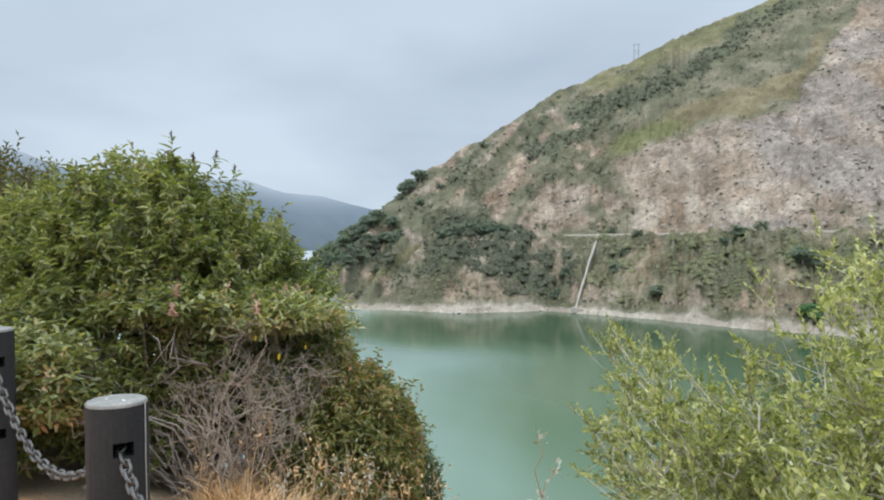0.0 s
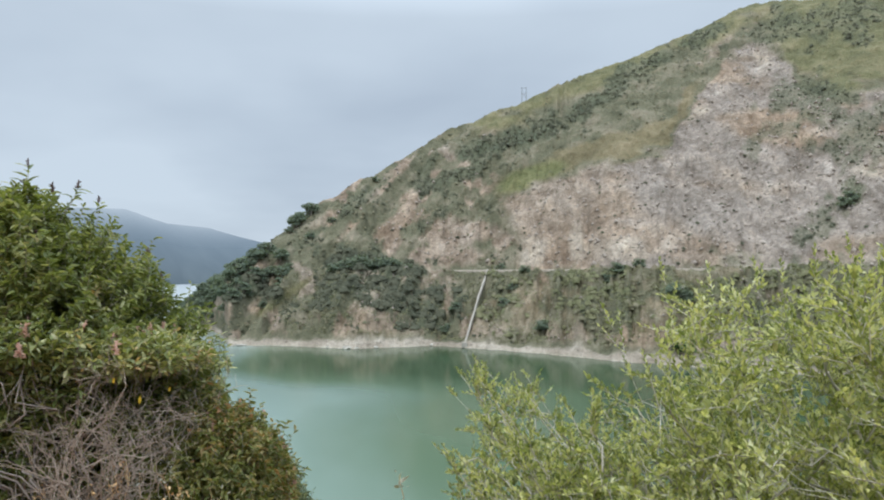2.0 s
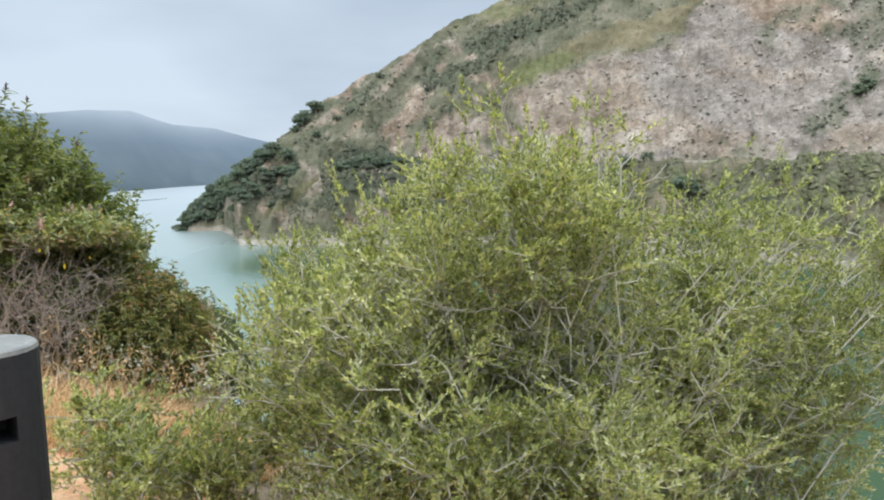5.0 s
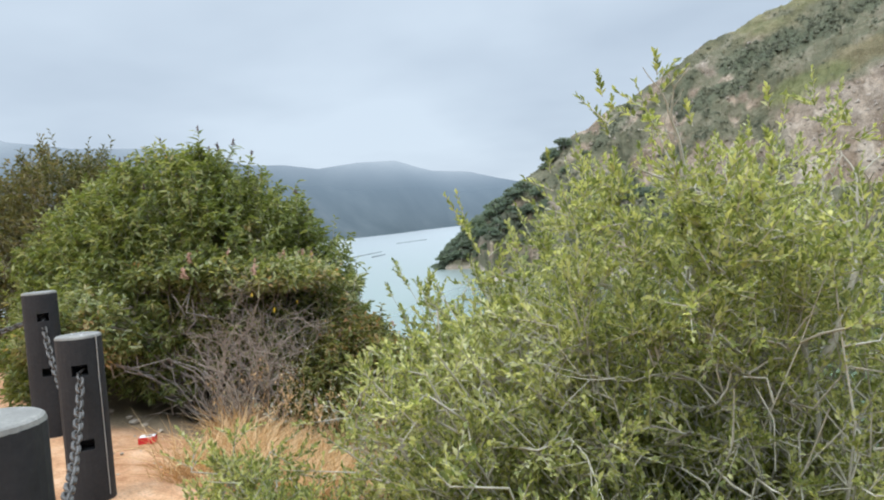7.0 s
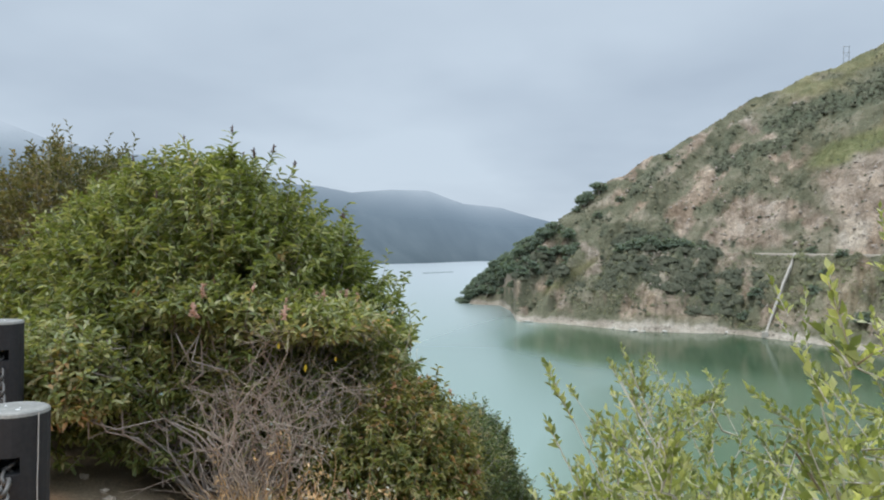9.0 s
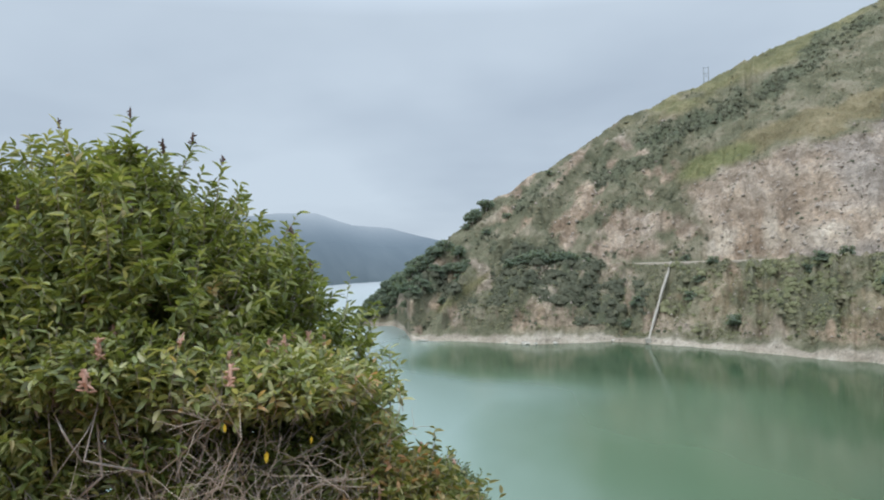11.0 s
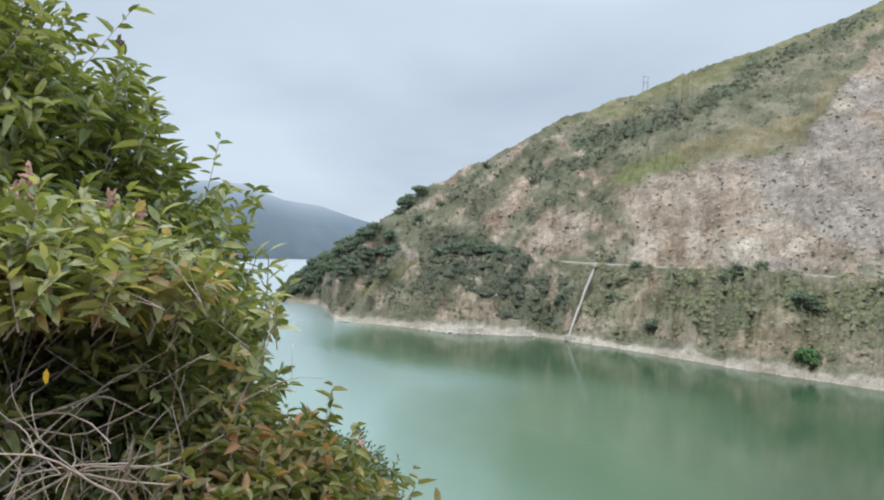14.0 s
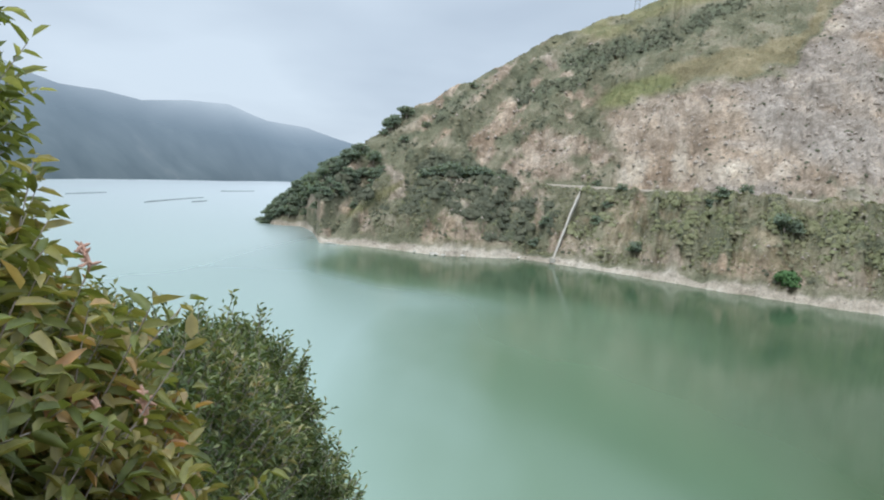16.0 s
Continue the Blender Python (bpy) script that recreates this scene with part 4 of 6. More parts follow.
def make_mountain():
    sb, sr = [-80, -60, -45, -31, -23.7, -19, -15, -8, 5, 20], [480, 600, 760, 960, 1250, 1480, 1850, 2200, 2300, 2400]
    cb = [-80, -60, -52, -49.5, -46, -42, -36, -34.2, -32.3, -30.3, -27.5, -25, -22, -19.1, -16.2, -13.3, -11.1, -9.3, -5, 5, 20]
    ce = [10, 10, 9.2, 8.3, 7.1, 6.6, 6.5, 6.4, 5.6, 4.95, 4.85, 4.4, 4.6, 4.6, 3.65, 3.4, 2.75, 2.3, 1.6, 1, 1]
    bs, ts = np.arange(-80, 20, 0.25), np.concatenate([np.linspace(-0.03, 1, 60), np.linspace(1.05, 1.6, 8)])
    Bq, Tq = np.meshgrid(bs, ts, indexing="ij")
    rs = np.interp(Bq, sb, sr) * (1 + 0.03 * (fbm(Bq * 0.5, Bq * 0, 3, 81) - 0.5))
    er = np.tan(np.radians(np.interp(Bq, cb, ce)))
    rt = (0.42 * rs - WATER) / (0.42 - er)
    zt = er * rt
    R = rs + (rt - rs) * Tq
    Z = np.where(Tq <= 1, WATER + (zt - WATER) * Tq, zt - (Tq - 1) * (rt - rs) * 0.3)
    x, y = R * np.sin(np.radians(Bq)), R * np.cos(np.radians(Bq))
    Z = Z + smooth01(Tq / 0.3) * (1 - 0.8 * smooth01((Tq - 0.75) / 0.25)) * 42 * (fbm(x * 0.006, y * 0.003, 5, 91) - 0.5)
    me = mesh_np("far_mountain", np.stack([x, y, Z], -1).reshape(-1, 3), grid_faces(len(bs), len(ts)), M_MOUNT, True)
    tagged(new("backdrop", me), "mountain ridge under painted blue-grey haze, its crest faded as in low cloud", "mountain", kind="structure")


make_mountain()

# ---- posts and chains ----
POSTS = [(-5.55, 4.95), (-3.65, 4.61), (-2.40, 3.58), (-0.78, 1.57)]
POST_TOPS = [1.05, 1.08, 0.93, 1.077]
POST_R, HOLE_DOWN, HOLE_H = 0.112, 0.17, 0.055


def post_bmesh(height, holes, seed):
    """A round post with square holes along its x axis, stopped midway, and a softened, slightly sloping top."""
    rng = np.random.default_rng(seed)
    n, bm = 28, bmesh.new()
    zs = sorted({0.0, 0.25, height - 0.012, *[h - HOLE_H / 2 for h in holes], *[h + HOLE_H / 2 for h in holes]})
    wob = 1 + 0.012 * rng.normal(size=(len(zs), n)) * 0.5
    rings = []
    for i, z in enumerate(zs):
        rings.append([bm.verts.new((POST_R * wob[i, k] * math.cos(2 * math.pi * (k + 0.5) / n), POST_R * wob[i, k] * math.sin(2 * math.pi * (k + 0.5) / n), z)) for k in range(n)])
    front, back = {n - 2, n - 1, 0}, {n // 2 - 2, n // 2 - 1, n // 2}
    for i in range(len(zs) - 1):
        mid = (zs[i] + zs[i + 1]) / 2
        holed = any(abs(mid - h) < HOLE_H / 2 for h in holes)
        for k in range(n):
            if holed and (k in front or k in back):
                continue
            bm.faces.new((rings[i][k], rings[i][(k + 1) % n], rings[i + 1][(k + 1) % n], rings[i + 1][k]))
        if holed:
            f = [n - 2, n - 1, 0, 1]
            b = [n // 2 + 1, n // 2, n // 2 - 1, n // 2 - 2]
            lo, hi = rings[i], rings[i + 1]
            for j in range(3):
                bm.faces.new((lo[f[j]], lo[b[j]], lo[b[j + 1]], lo[f[j + 1]]))
                bm.faces.new((hi[f[j]], hi[f[j + 1]], hi[b[j + 1]], hi[b[j]]))
            for j in (0, 3):
                bm.faces.new((lo[f[j]], hi[f[j]], hi[b[j]], lo[b[j]]))
            # added plate halfway in keeps light from showing through, so the hole looks dark
            y0, y1 = lo[f[0]].co.y, lo[f[3]].co.y
            bm.faces.new([bm.verts.new((0, y, z)) for y, z in ((y0, zs[i]), (y1, zs[i]), (y1, zs[i + 1]), (y0, zs[i + 1]))])
    bm.faces.new(list(reversed(rings[0])))
    return bm


def make_post(i):
    x, y = POSTS[i]
    z0 = float(ground_z(np.array(x), np.array(y))) - 0.04
    h = POST_TOPS[i] - z0
    j = min(i + 1, len(POSTS) - 1)
    a, b = (POSTS[i], POSTS[j]) if j != i else (POSTS[i - 1], POSTS[i])
    turn = math.atan2(b[1] - a[1], b[0] - a[0])
    ob = thing("bollard_post", (x, y, z0), "dark grey round post with square holes for a chain", "post", "posts along the edge")
    ob.rotation_euler = (0, 0, turn)
    holes = [h - HOLE_DOWN, h - 0.55]
    part("shaft", post_bmesh(h, holes, 30 + i), M_POST, ob)
    bm = bmesh.new()
    n = 28
    lo = [bm.verts.new((POST_R * math.cos(2 * math.pi * k / n), POST_R * math.sin(2 * math.pi * k / n), h - 0.013)) for k in range(n)]
    mid = [bm.verts.new((0.109 * math.cos(2 * math.pi * k / n), 0.109 * math.sin(2 * math.pi * k / n), h - 0.003)) for k in range(n)]
    top = [bm.verts.new((0.103 * math.cos(2 * math.pi * k / n), 0.103 * math.sin(2 * math.pi * k / n), h + 0.001)) for k in range(n)]
    for r1, r2 in ((lo, mid), (mid, top)):
        for k in range(n):
            bm.faces.new((r1[k], r1[(k + 1) % n], r2[(k + 1) % n], r2[k]))
    bm.faces.new(top)
    part("top", bm, M_POSTTOP, ob, "pale weathered post top")
    rng = np.random.default_rng(50 + i)
    for k in range(3):
        a, r, q = rng.random() * 6.28, 0.06 * rng.random() ** 0.5, 0.003 + 0.007 * rng.random() ** 2
        bm = bmesh.new()
        rim = [bm.verts.new((r * math.cos(a) + q * (0.7 + 0.5 * rng.random()) * math.cos(j * 0.785), r * math.sin(a) + q * (0.7 + 0.5 * rng.random()) * math.sin(j * 0.785), h + 0.0015)) for j in range(8)]
        tip = bm.verts.new((r * math.cos(a), r * math.sin(a), h + 0.0035))
        for j in range(8):
            bm.faces.new((rim[j], rim[(j + 1) % 8], tip))
        part("dropping", bm, M_WHITE, ob, "dried white bird dropping")
    if i == 2:
        # a wire stapled down the side towards the path
        ang = radians(-3) - turn
        zz = np.linspace(h - 0.005, 0.06, 12)
        wob = np.cumsum(np.random.default_rng(i).normal(size=12) * 0.012)
        pts = np.stack([(POST_R + 0.003) * np.cos(ang + wob * 0.6), (POST_R + 0.003) * np.sin(ang + wob * 0.6), zz], 1)
        V, Fq = tube_arrays([(pts, np.full(12, 0.0022))], 5)
        w = new("wire", mesh_np("wire", V, Fq, M_WIRE))
        w.parent = ob
        tagged(w, "thin pale wire")
    return h


for i in range(len(POSTS)):
    make_post(i)


def link_mesh():
    """One oval chain link lying along x."""
    n, s, V = 14, 6, []
    for k in range(n):
        a = 2 * math.pi * k / n
        c = Vector((0.021 * math.cos(a) + (0.014 if math.cos(a) > 0 else -0.014), 0.0185 * math.sin(a), 0))
        out = Vector((math.cos(a), math.sin(a), 0))
        for j in range(s):
            p = 2 * math.pi * j / s
            V.append(c + out * 0.0068 * math.cos(p) + Vector((0, 0, 0.0068 * math.sin(p))))
    Fq = [(k * s + j, ((k + 1) % n) * s + j, ((k + 1) % n) * s + (j + 1) % s, k * s + (j + 1) % s) for k in range(n) for j in range(s)]
    return mesh_np("chain_link", [tuple(v) for v in V], Fq, M_CHAIN, True)


LINK = link_mesh()


def make_chain(i, sag):
    (x0, y0), (x1, y1) = POSTS[i], POSTS[i + 1]
    a, b = Vector((x0, y0, POST_TOPS[i] - HOLE_DOWN + 0.012)), Vector((x1, y1, POST_TOPS[i + 1] - HOLE_DOWN + 0.012))
    t = np.linspace(0, 1, 800)
    curve = [a.lerp(b, k) + Vector((0, 0, -sag * 4 * k * (1 - k))) for k in t]
    ob = thing("chain", a, "galvanised steel link chain hanging slack between two posts", "chain", "chains between the posts")
    pitch, run, odd, last = 0.053, 0.0, 0, curve[0]
    for p in curve[1:]:
        run += (p - last).length
        last = p
        if run >= pitch:
            run -= pitch
            d = (p - prev).normalized() if odd else (b - a).normalized()
            ln = new("link", LINK)
            ln.parent = ob
            q = d.to_track_quat("X", "Z").to_matrix().to_4x4() @ Matrix.Rotation(radians(45 + 90 * (odd % 2) + random.uniform(-14, 14)), 4, "X")
            ln.matrix_parent_inverse = Matrix.Translation(a).inverted()
            ln.matrix_basis = Matrix.Translation(p) @ q
            odd += 1
            prev = p
        elif not odd:
            prev = curve[0]


for i, sag in ((0, 0.16), (1, 0.34), (2, 0.36)):
    make_chain(i, sag)

# ---- shrubs by the path ----


def spikes(parent, tips, rng, size=0.06, material=None, label="brown dried flower head"):
    """Dry flower heads on upright stalks."""
    for p in tips:
        lines = []
        l = size * (0.7 + 0.8 * rng.random())
        lean = rng.normal(size=3) * 0.15
        d = unit(np.array([lean[0], lean[1], 1.0]))
        pts = p + d * np.linspace(0, l, 5)[:, None]
        lines.append((pts, l * np.array([0.07, 0.1, 0.11, 0.09, 0.03])))
        for _ in range(16):
            q = p + d * l * rng.random() * 0.85
            e = unit(rng.normal(size=3) + np.array([0, 0, 0.7]))
            h = l * (0.6 + 0.8 * rng.random())
            lines.append((np.stack([q, q + e * h * 0.18, q + e * h * 0.32]), np.array([0.03, 0.07, 0.02]) * l))
        V, Fq = tube_arrays(lines, 5)
        part_mesh("flower_head", mesh_np("flower_head", V, Fq, material or M_FLOWER), parent, label)


def on_ground(x, y, up=-0.03):
    return (x, y, float(ground_z(np.array(x), np.array(y))) + up)


def dead_wood(rng, lines):
    # thin dry twigs behind
    for k in range(46):
        a = on_ground(-2.62 + 0.42 * rng.normal(), 5.72 + 0.15 * rng.normal())
        forked(rng, a, (0.5 * rng.normal() + 0.1, -0.2 + 0.2 * rng.normal(), 1.0), 0.42, 0.0062, 3, lines, 0.45)
    for k in range(28):
        a = (-2.55 + 0.42 * rng.normal(), 5.48 + 0.15 * rng.normal(), 0.25 + 0.6 * rng.random())
        forked(rng, a, (0.8 * rng.normal(), -0.4 + 0.4 * rng.normal(), 0.5), 0.22, 0.0035, 2, lines, 0.6)
    for k in range(26):
        a = (-2.4 + 0.28 * rng.normal(), 5.75 + 0.15 * rng.normal(), 0.05 + 0.5 * rng.random())
        forked(rng, a, (0.45 + 0.6 * rng.normal(), -0.45 + 0.35 * rng.normal(), 0.7), 0.26, 0.0048, 3, lines, 0.5)
    for k in range(34):
        a = (-2.8 + 0.4 * rng.normal(), 5.95 + 0.1 * rng.normal(), 0.0 + 0.4 * rng.random())
        forked(rng, a, (0.5 * rng.normal(), -0.35 + 0.2 * rng.normal(), 1.0), 0.32, 0.0055, 3, lines, 0.5)
    # the old bare limbs, fanning out from two stools
    for x, y, lean in ((-2.55, 5.5, -0.9), (-2.5, 5.46, -0.5), (-2.58, 5.5, -0.1), (-2.5, 5.48, 0.25), (-2.45, 5.5, 0.55), (-2.52, 5.44, -1.4), (-2.5, 5.5, 0.9), (-2.9, 5.75, -0.6), (-2.92, 5.7, 0.1), (-2.8, 5.7, 0.6), (-2.3, 5.6, 0.3), (-2.25, 5.58, 0.8)):
        forked(rng, on_ground(x, y), (lean, -0.12 + 0.12 * rng.normal(), 1.0), 0.38, 0.0115, 4, lines, 0.45)
    # nothing straggles out towards the path
    lines[:] = [l for l in lines if l[0][:, 1].min() > 5.05 and (l[0][:, 0] + 0.6 * (5.6 - l[0][:, 1])).max() < -2.08]


def fringe(rng):
    """Thin leafy shoots straggling down through the bare branches."""
    n = 16
    h = rng.random(n) ** 2
    p = np.stack([-3.5 + 1.3 * rng.random(n), 5.45 + 0.5 * rng.random(n), 0.95 - 0.55 * h], 1)
    m = 330
    back = np.stack([-3.5 + 1.5 * rng.random(m), 6.15 + 0.35 * rng.random(m), -0.15 + 1.1 * rng.random(m)], 1)
    q = 420
    brow = np.stack([-3.6 + 0.85 * rng.random(q), 5.95 + 0.35 * rng.random(q), 1.1 + 0.4 * rng.random(q) ** 1.6], 1)
    return np.concatenate([p, back, brow]), unit(np.array([0.1, -0.8, 0.1]) + rng.normal(size=(n + m + q, 3)) * 0.5)


def cap(rng):
    """Shoots over the top of the laurel's crown."""
    d = unit(np.stack([0.55 * rng.normal(size=420), 0.55 * rng.normal(size=420), np.ones(420)], 1))
    return np.array([-3.68, 6.4, 0.6]) + d * np.array([1.1, 0.95, 1.36]) * (0.86 + 0.12 * rng.random((420, 1))), d


UPPER = [((-3.75, 6.52, 0.50), (1.56, 1.15, 1.39)), ((-3.62, 6.26, 0.65), (1.08, 0.95, 1.44)), ((-4.41, 6.46, 0.67), (0.83, 0.93, 1.27)), ((-4.05, 5.50, 0.40), (0.60, 0.65, 0.65)), ((-2.92, 6.88, 0.30), (0.48, 0.69, 0.56))]
LOWER = [((-2.80, 5.98, 0.95), (0.77, 0.59, 0.17)), ((-3.20, 5.65, 1.04), (0.62, 0.40, 0.19)), ((-2.45, 5.85, 0.96), (0.30, 0.28, 0.15)), ((-3.75, 5.10, 0.50), (0.45, 0.42, 0.50))]
SKIRT = [((-2.09, 6.27, -0.16), (0.56, 0.80, 0.73)), ((-2.5, 7.2, -0.45), (0.42, 0.6, 0.6))]
BARE = ((-2.6, 5.42, 0.46), (0.8, 0.62, 0.5))
lb, lp, ld, ll = bush("laurel_shrub", UPPER, [on_ground(-3.6, 6.7), on_ground(-3.9, 6.3)],
                      "large dense rounded green laurel shrub with brown flower tips", "shrub", M_LAUREL, 101,
                      11500, 0.15, 13, 0.056, 0.0215, 1.25, 0.75, 0.6, M_BARK, 60, (0.72, 1.0), -0.3, sprig=0.1, small=True, more=cap)
rng = np.random.default_rng(5)
tips = lp + ld * ll[:, None]
top = tips[(tips[:, 2] > 1.75)]
top = top[rng.choice(len(top), min(30, len(top)), replace=False)] + np.array([0, 0, 0.02])
spikes(lb, top, rng, 0.05)


def leader(ob, at, height, material, seed, leaf=0.08, width=0.03, k=16, lean=(0.05, -0.05), n=7, droop=0.3, bark=None):
    """Leafy shoots standing clear above the crown, each a part with its stem."""
    r = np.random.default_rng(seed)
    P = np.array(at) + r.normal(size=(n, 3)) * np.array([0.12, 0.12, 0.06])
    D = unit(np.array([lean[0], lean[1], 1.0]) + r.normal(size=(n, 3)) * 0.22)
    L = height * (0.45 + 0.55 * r.random(n))
    L[0], P[0], D[0] = height, np.array(at), unit(np.array([lean[0], lean[1], 1.0]))
    for j in range(n):
        V, T = shoot_leaves(r, P[j:j + 1], D[j:j + 1], L[j:j + 1], k, leaf, width, 1.05, droop)
        t = np.linspace(-0.3, 1, 4)
        bow = np.stack([t * 0, t * 0, -0.02 * t * t], 1)
        V2, Q = tube_arrays([(P[j] + D[j] * (t * L[j])[:, None] + bow, np.linspace(0.004, 0.0015, 4))], 4)
        T2 = np.concatenate([Q[:, [0, 1, 2]], Q[:, [0, 2, 3]]]) + len(V)
        me = mesh_np("leafy_shoot", np.concatenate([V, V2]), np.concatenate([T, T2]), material)
        me.materials.append(bark or M_BARK)
        idx = np.zeros(len(T) + len(T2), np.int32)
        idx[len(T):] = 1
        me.polygons.foreach_set("material_index", idx)
        part_mesh("leafy_shoot", me, ob)
    return P + D * L[:, None]


heads = leader(lb, (-3.37, 6.26, 1.92), 0.4, M_LAUREL, 8, lean=(0.0, 0.0), n=9, width=0.025, droop=1.0)
leader(lb, (-2.25, 6.65, 0.75), 0.34, M_LAUREL, 10, lean=(0.35, -0.2), n=5, width=0.02, droop=0.6)
heads2 = leader(lb, (-2.68, 6.68, 1.36), 0.33, M_LAUREL, 9, width=0.024, droop=1.0)
spikes(lb, np.concatenate([heads[:4], heads2[:2]]), rng, 0.05)

lb2, lp2, ld2, ll2 = bush("laurel_shrub", LOWER, [on_ground(-3.0, 5.7), on_ground(-2.7, 5.8)], "yellowing laurel shrub over a tangle of bare grey branches", "shrub",
     M_LAURELY, 102, 3900, 0.12, 12, 0.051, 0.0235, 1.25, 0.7, 0.7, M_BARK, 80, (0.45, 1.0), 0.05, extra=dead_wood, sprig=0.06, more=fringe, hollow=BARE)
tips2 = lp2 + ld2 * ll2[:, None]
tips2 = tips2[(tips2[:, 2] > 1.05) & (tips2[:, 0] > -3.3)]
spikes(lb2, tips2[rng.choice(len(tips2), min(46, len(tips2)), replace=False)], rng, 0.065, M_BLOOM, "pinkish brown flower cluster")


def yellow_leaves():
    """A few dying leaves caught among the bare branches."""
    r = np.random.default_rng(12)
    for x, y, z, size in ((-2.35, 5.53, 0.80, 0.048), (-2.47, 5.42, 0.93, 0.036), (-2.2, 5.62, 0.84, 0.03)):
        P, D = np.array([[x, y, z]]), unit(np.array([[-0.1 + 0.1 * r.normal(), -0.1, -1.0]]))
        V, T = leaf_arrays(P, D, unit(np.array([[0.2, -0.9, 0.3]])), np.array([size]), np.array([size * 0.38]), np.array([0.2]))
        part_mesh("yellow_leaf", mesh_np("yellow_leaf", V, T, M_YELLOWLEAF), lb2, "dying bright yellow leaf")


yellow_leaves()


def skirt_wood(rng, lines):
    for k in range(60):
        a = on_ground(-2.35 + 0.25 * rng.normal(), 6.0 + 0.45 * rng.normal())
        forked(rng, a, (0.3 + 0.35 * rng.normal(), -0.25 + 0.35 * rng.normal(), 0.9), 0.24, 0.0045, 3, lines, 0.45)
    lines[:] = [l for l in lines if (l[0][:, 0] + 0.6 * (5.6 - l[0][:, 1])).max() < -2.05]


sk, sp, sd, sl = bush("bank_shrub", SKIRT, [on_ground(-2.3, 6.4), on_ground(-2.3, 7.6)], "olive brown leafy shrub spilling down the bank", "shrub",
     M_OLIVE, 103, 6000, 0.13, 12, 0.044, 0.0205, 1.4, 0.85, 0.6, M_BARK, 50, (0.7, 1.0), -0.4, extra=skirt_wood, sprig=0.08, small=True)
stips = sp + sd * sl[:, None]
stips = stips[(stips[:, 0] > -2.1) & (stips[:, 2] > -0.2) & (stips[:, 1] < 7.0)]
spikes(sk, stips[rng.choice(len(stips), min(16, len(stips)), replace=False)], rng, 0.05, M_BLOOM, "pinkish brown flower cluster")
bush("bank_shrub", [((-2.26, 7.79, -0.58), (0.53, 1.05, 0.61)), ((-2.32, 9.05, -0.72), (0.42, 0.5, 0.5)), ((-2.1, 9.0, -1.25), (0.48, 0.5, 0.55)), ((-2.75, 9.1, -0.85), (0.45, 0.5, 0.5))], [on_ground(-2.4, 9.1)],
     "dark green small-leaved shrub low on the bank", "shrub", M_DARKLEAF, 104, 6400, 0.12, 12, 0.042, 0.016, 1.1, 0.4, 0.7, M_BARK, 40, (0.55, 1.0), sprig=0.2, small="kite")
bush("bank_shrub", [((-3.9, 9.4, -1.0), (0.95, 1.2, 0.8)), ((-3.2, 10.3, -1.9), (0.8, 1.0, 0.8))], [on_ground(-3.6, 9.6)],
     "rust-tinged olive shrub on the bank", "shrub", M_OLIVE, 105, 3600, 0.16, 12, 0.06, 0.024, 1.15, 0.5, 0.6, M_BARK, 40, sprig=0.08, small="kite")

RIGHT = [((-0.38, 3.31, 0.55), (0.30, 0.52, 0.70)), ((-0.12, 2.55, 0.62), (0.42, 0.48, 0.5)), ((0.55, 3.53, 1.27), (0.67, 0.47, 0.28)), ((0.50, 2.56, 0.72), (0.62, 0.36, 0.78)), ((0.78, 3.03, 1.26), (0.31, 0.39, 0.36)), ((0.97, 3.44, 1.03), (0.36, 0.57, 0.77)), ((1.74, 3.24, 0.87), (0.36, 0.43, 0.69)),
         ((0.60, 2.60, 0.35), (0.60, 0.45, 0.40)), ((0.07, 2.15, 0.54), (0.35, 0.36, 0.47)), ((-0.30, 3.60, 0.42), (0.37, 0.44, 0.42)), ((1.50, 3.00, 0.45), (0.70, 0.50, 0.50)), ((2.18, 3.55, 1.01), (0.49, 0.59, 0.49)), ((2.65, 3.50, 0.75), (0.45, 0.50, 0.60)), ((3.05, 3.60, 0.45), (0.45, 0.50, 0.55)), ((0.42, 2.52, 1.36), (0.36, 0.3, 0.22)), ((0.75, 2.6, 1.3), (0.28, 0.3, 0.24)), ((-0.35, 2.95, 0.62), (0.3, 0.4, 0.42)), ((0.3, 3.3, 0.6), (0.6, 0.4, 0.5)), ((-0.45, 3.99, 0.64), (0.10, 0.52, 0.56)),
         ((0.30, 2.12, 0.47), (0.50, 0.30, 0.26)), ((0.85, 2.12, 0.38), (0.45, 0.32, 0.26)), ((0.45, 2.02, 0.44), (0.50, 0.25, 0.22)), ((1.00, 2.35, 0.62), (0.40, 0.30, 0.25)), ((0.15, 2.25, 0.55), (0.40, 0.28, 0.24)), ((0.75, 2.25, 0.45), (0.45, 0.28, 0.22)), ((0.10, 2.95, 0.85), (0.45, 0.35, 0.32)), ((0.05, 3.35, 0.95), (0.40, 0.35, 0.22)),
         ((1.35, 2.95, 0.95), (0.40, 0.40, 0.28)), ((1.55, 3.40, 1.02), (0.40, 0.40, 0.22)), ((0.03, 2.95, 1.16), (0.22, 0.30, 0.18))]
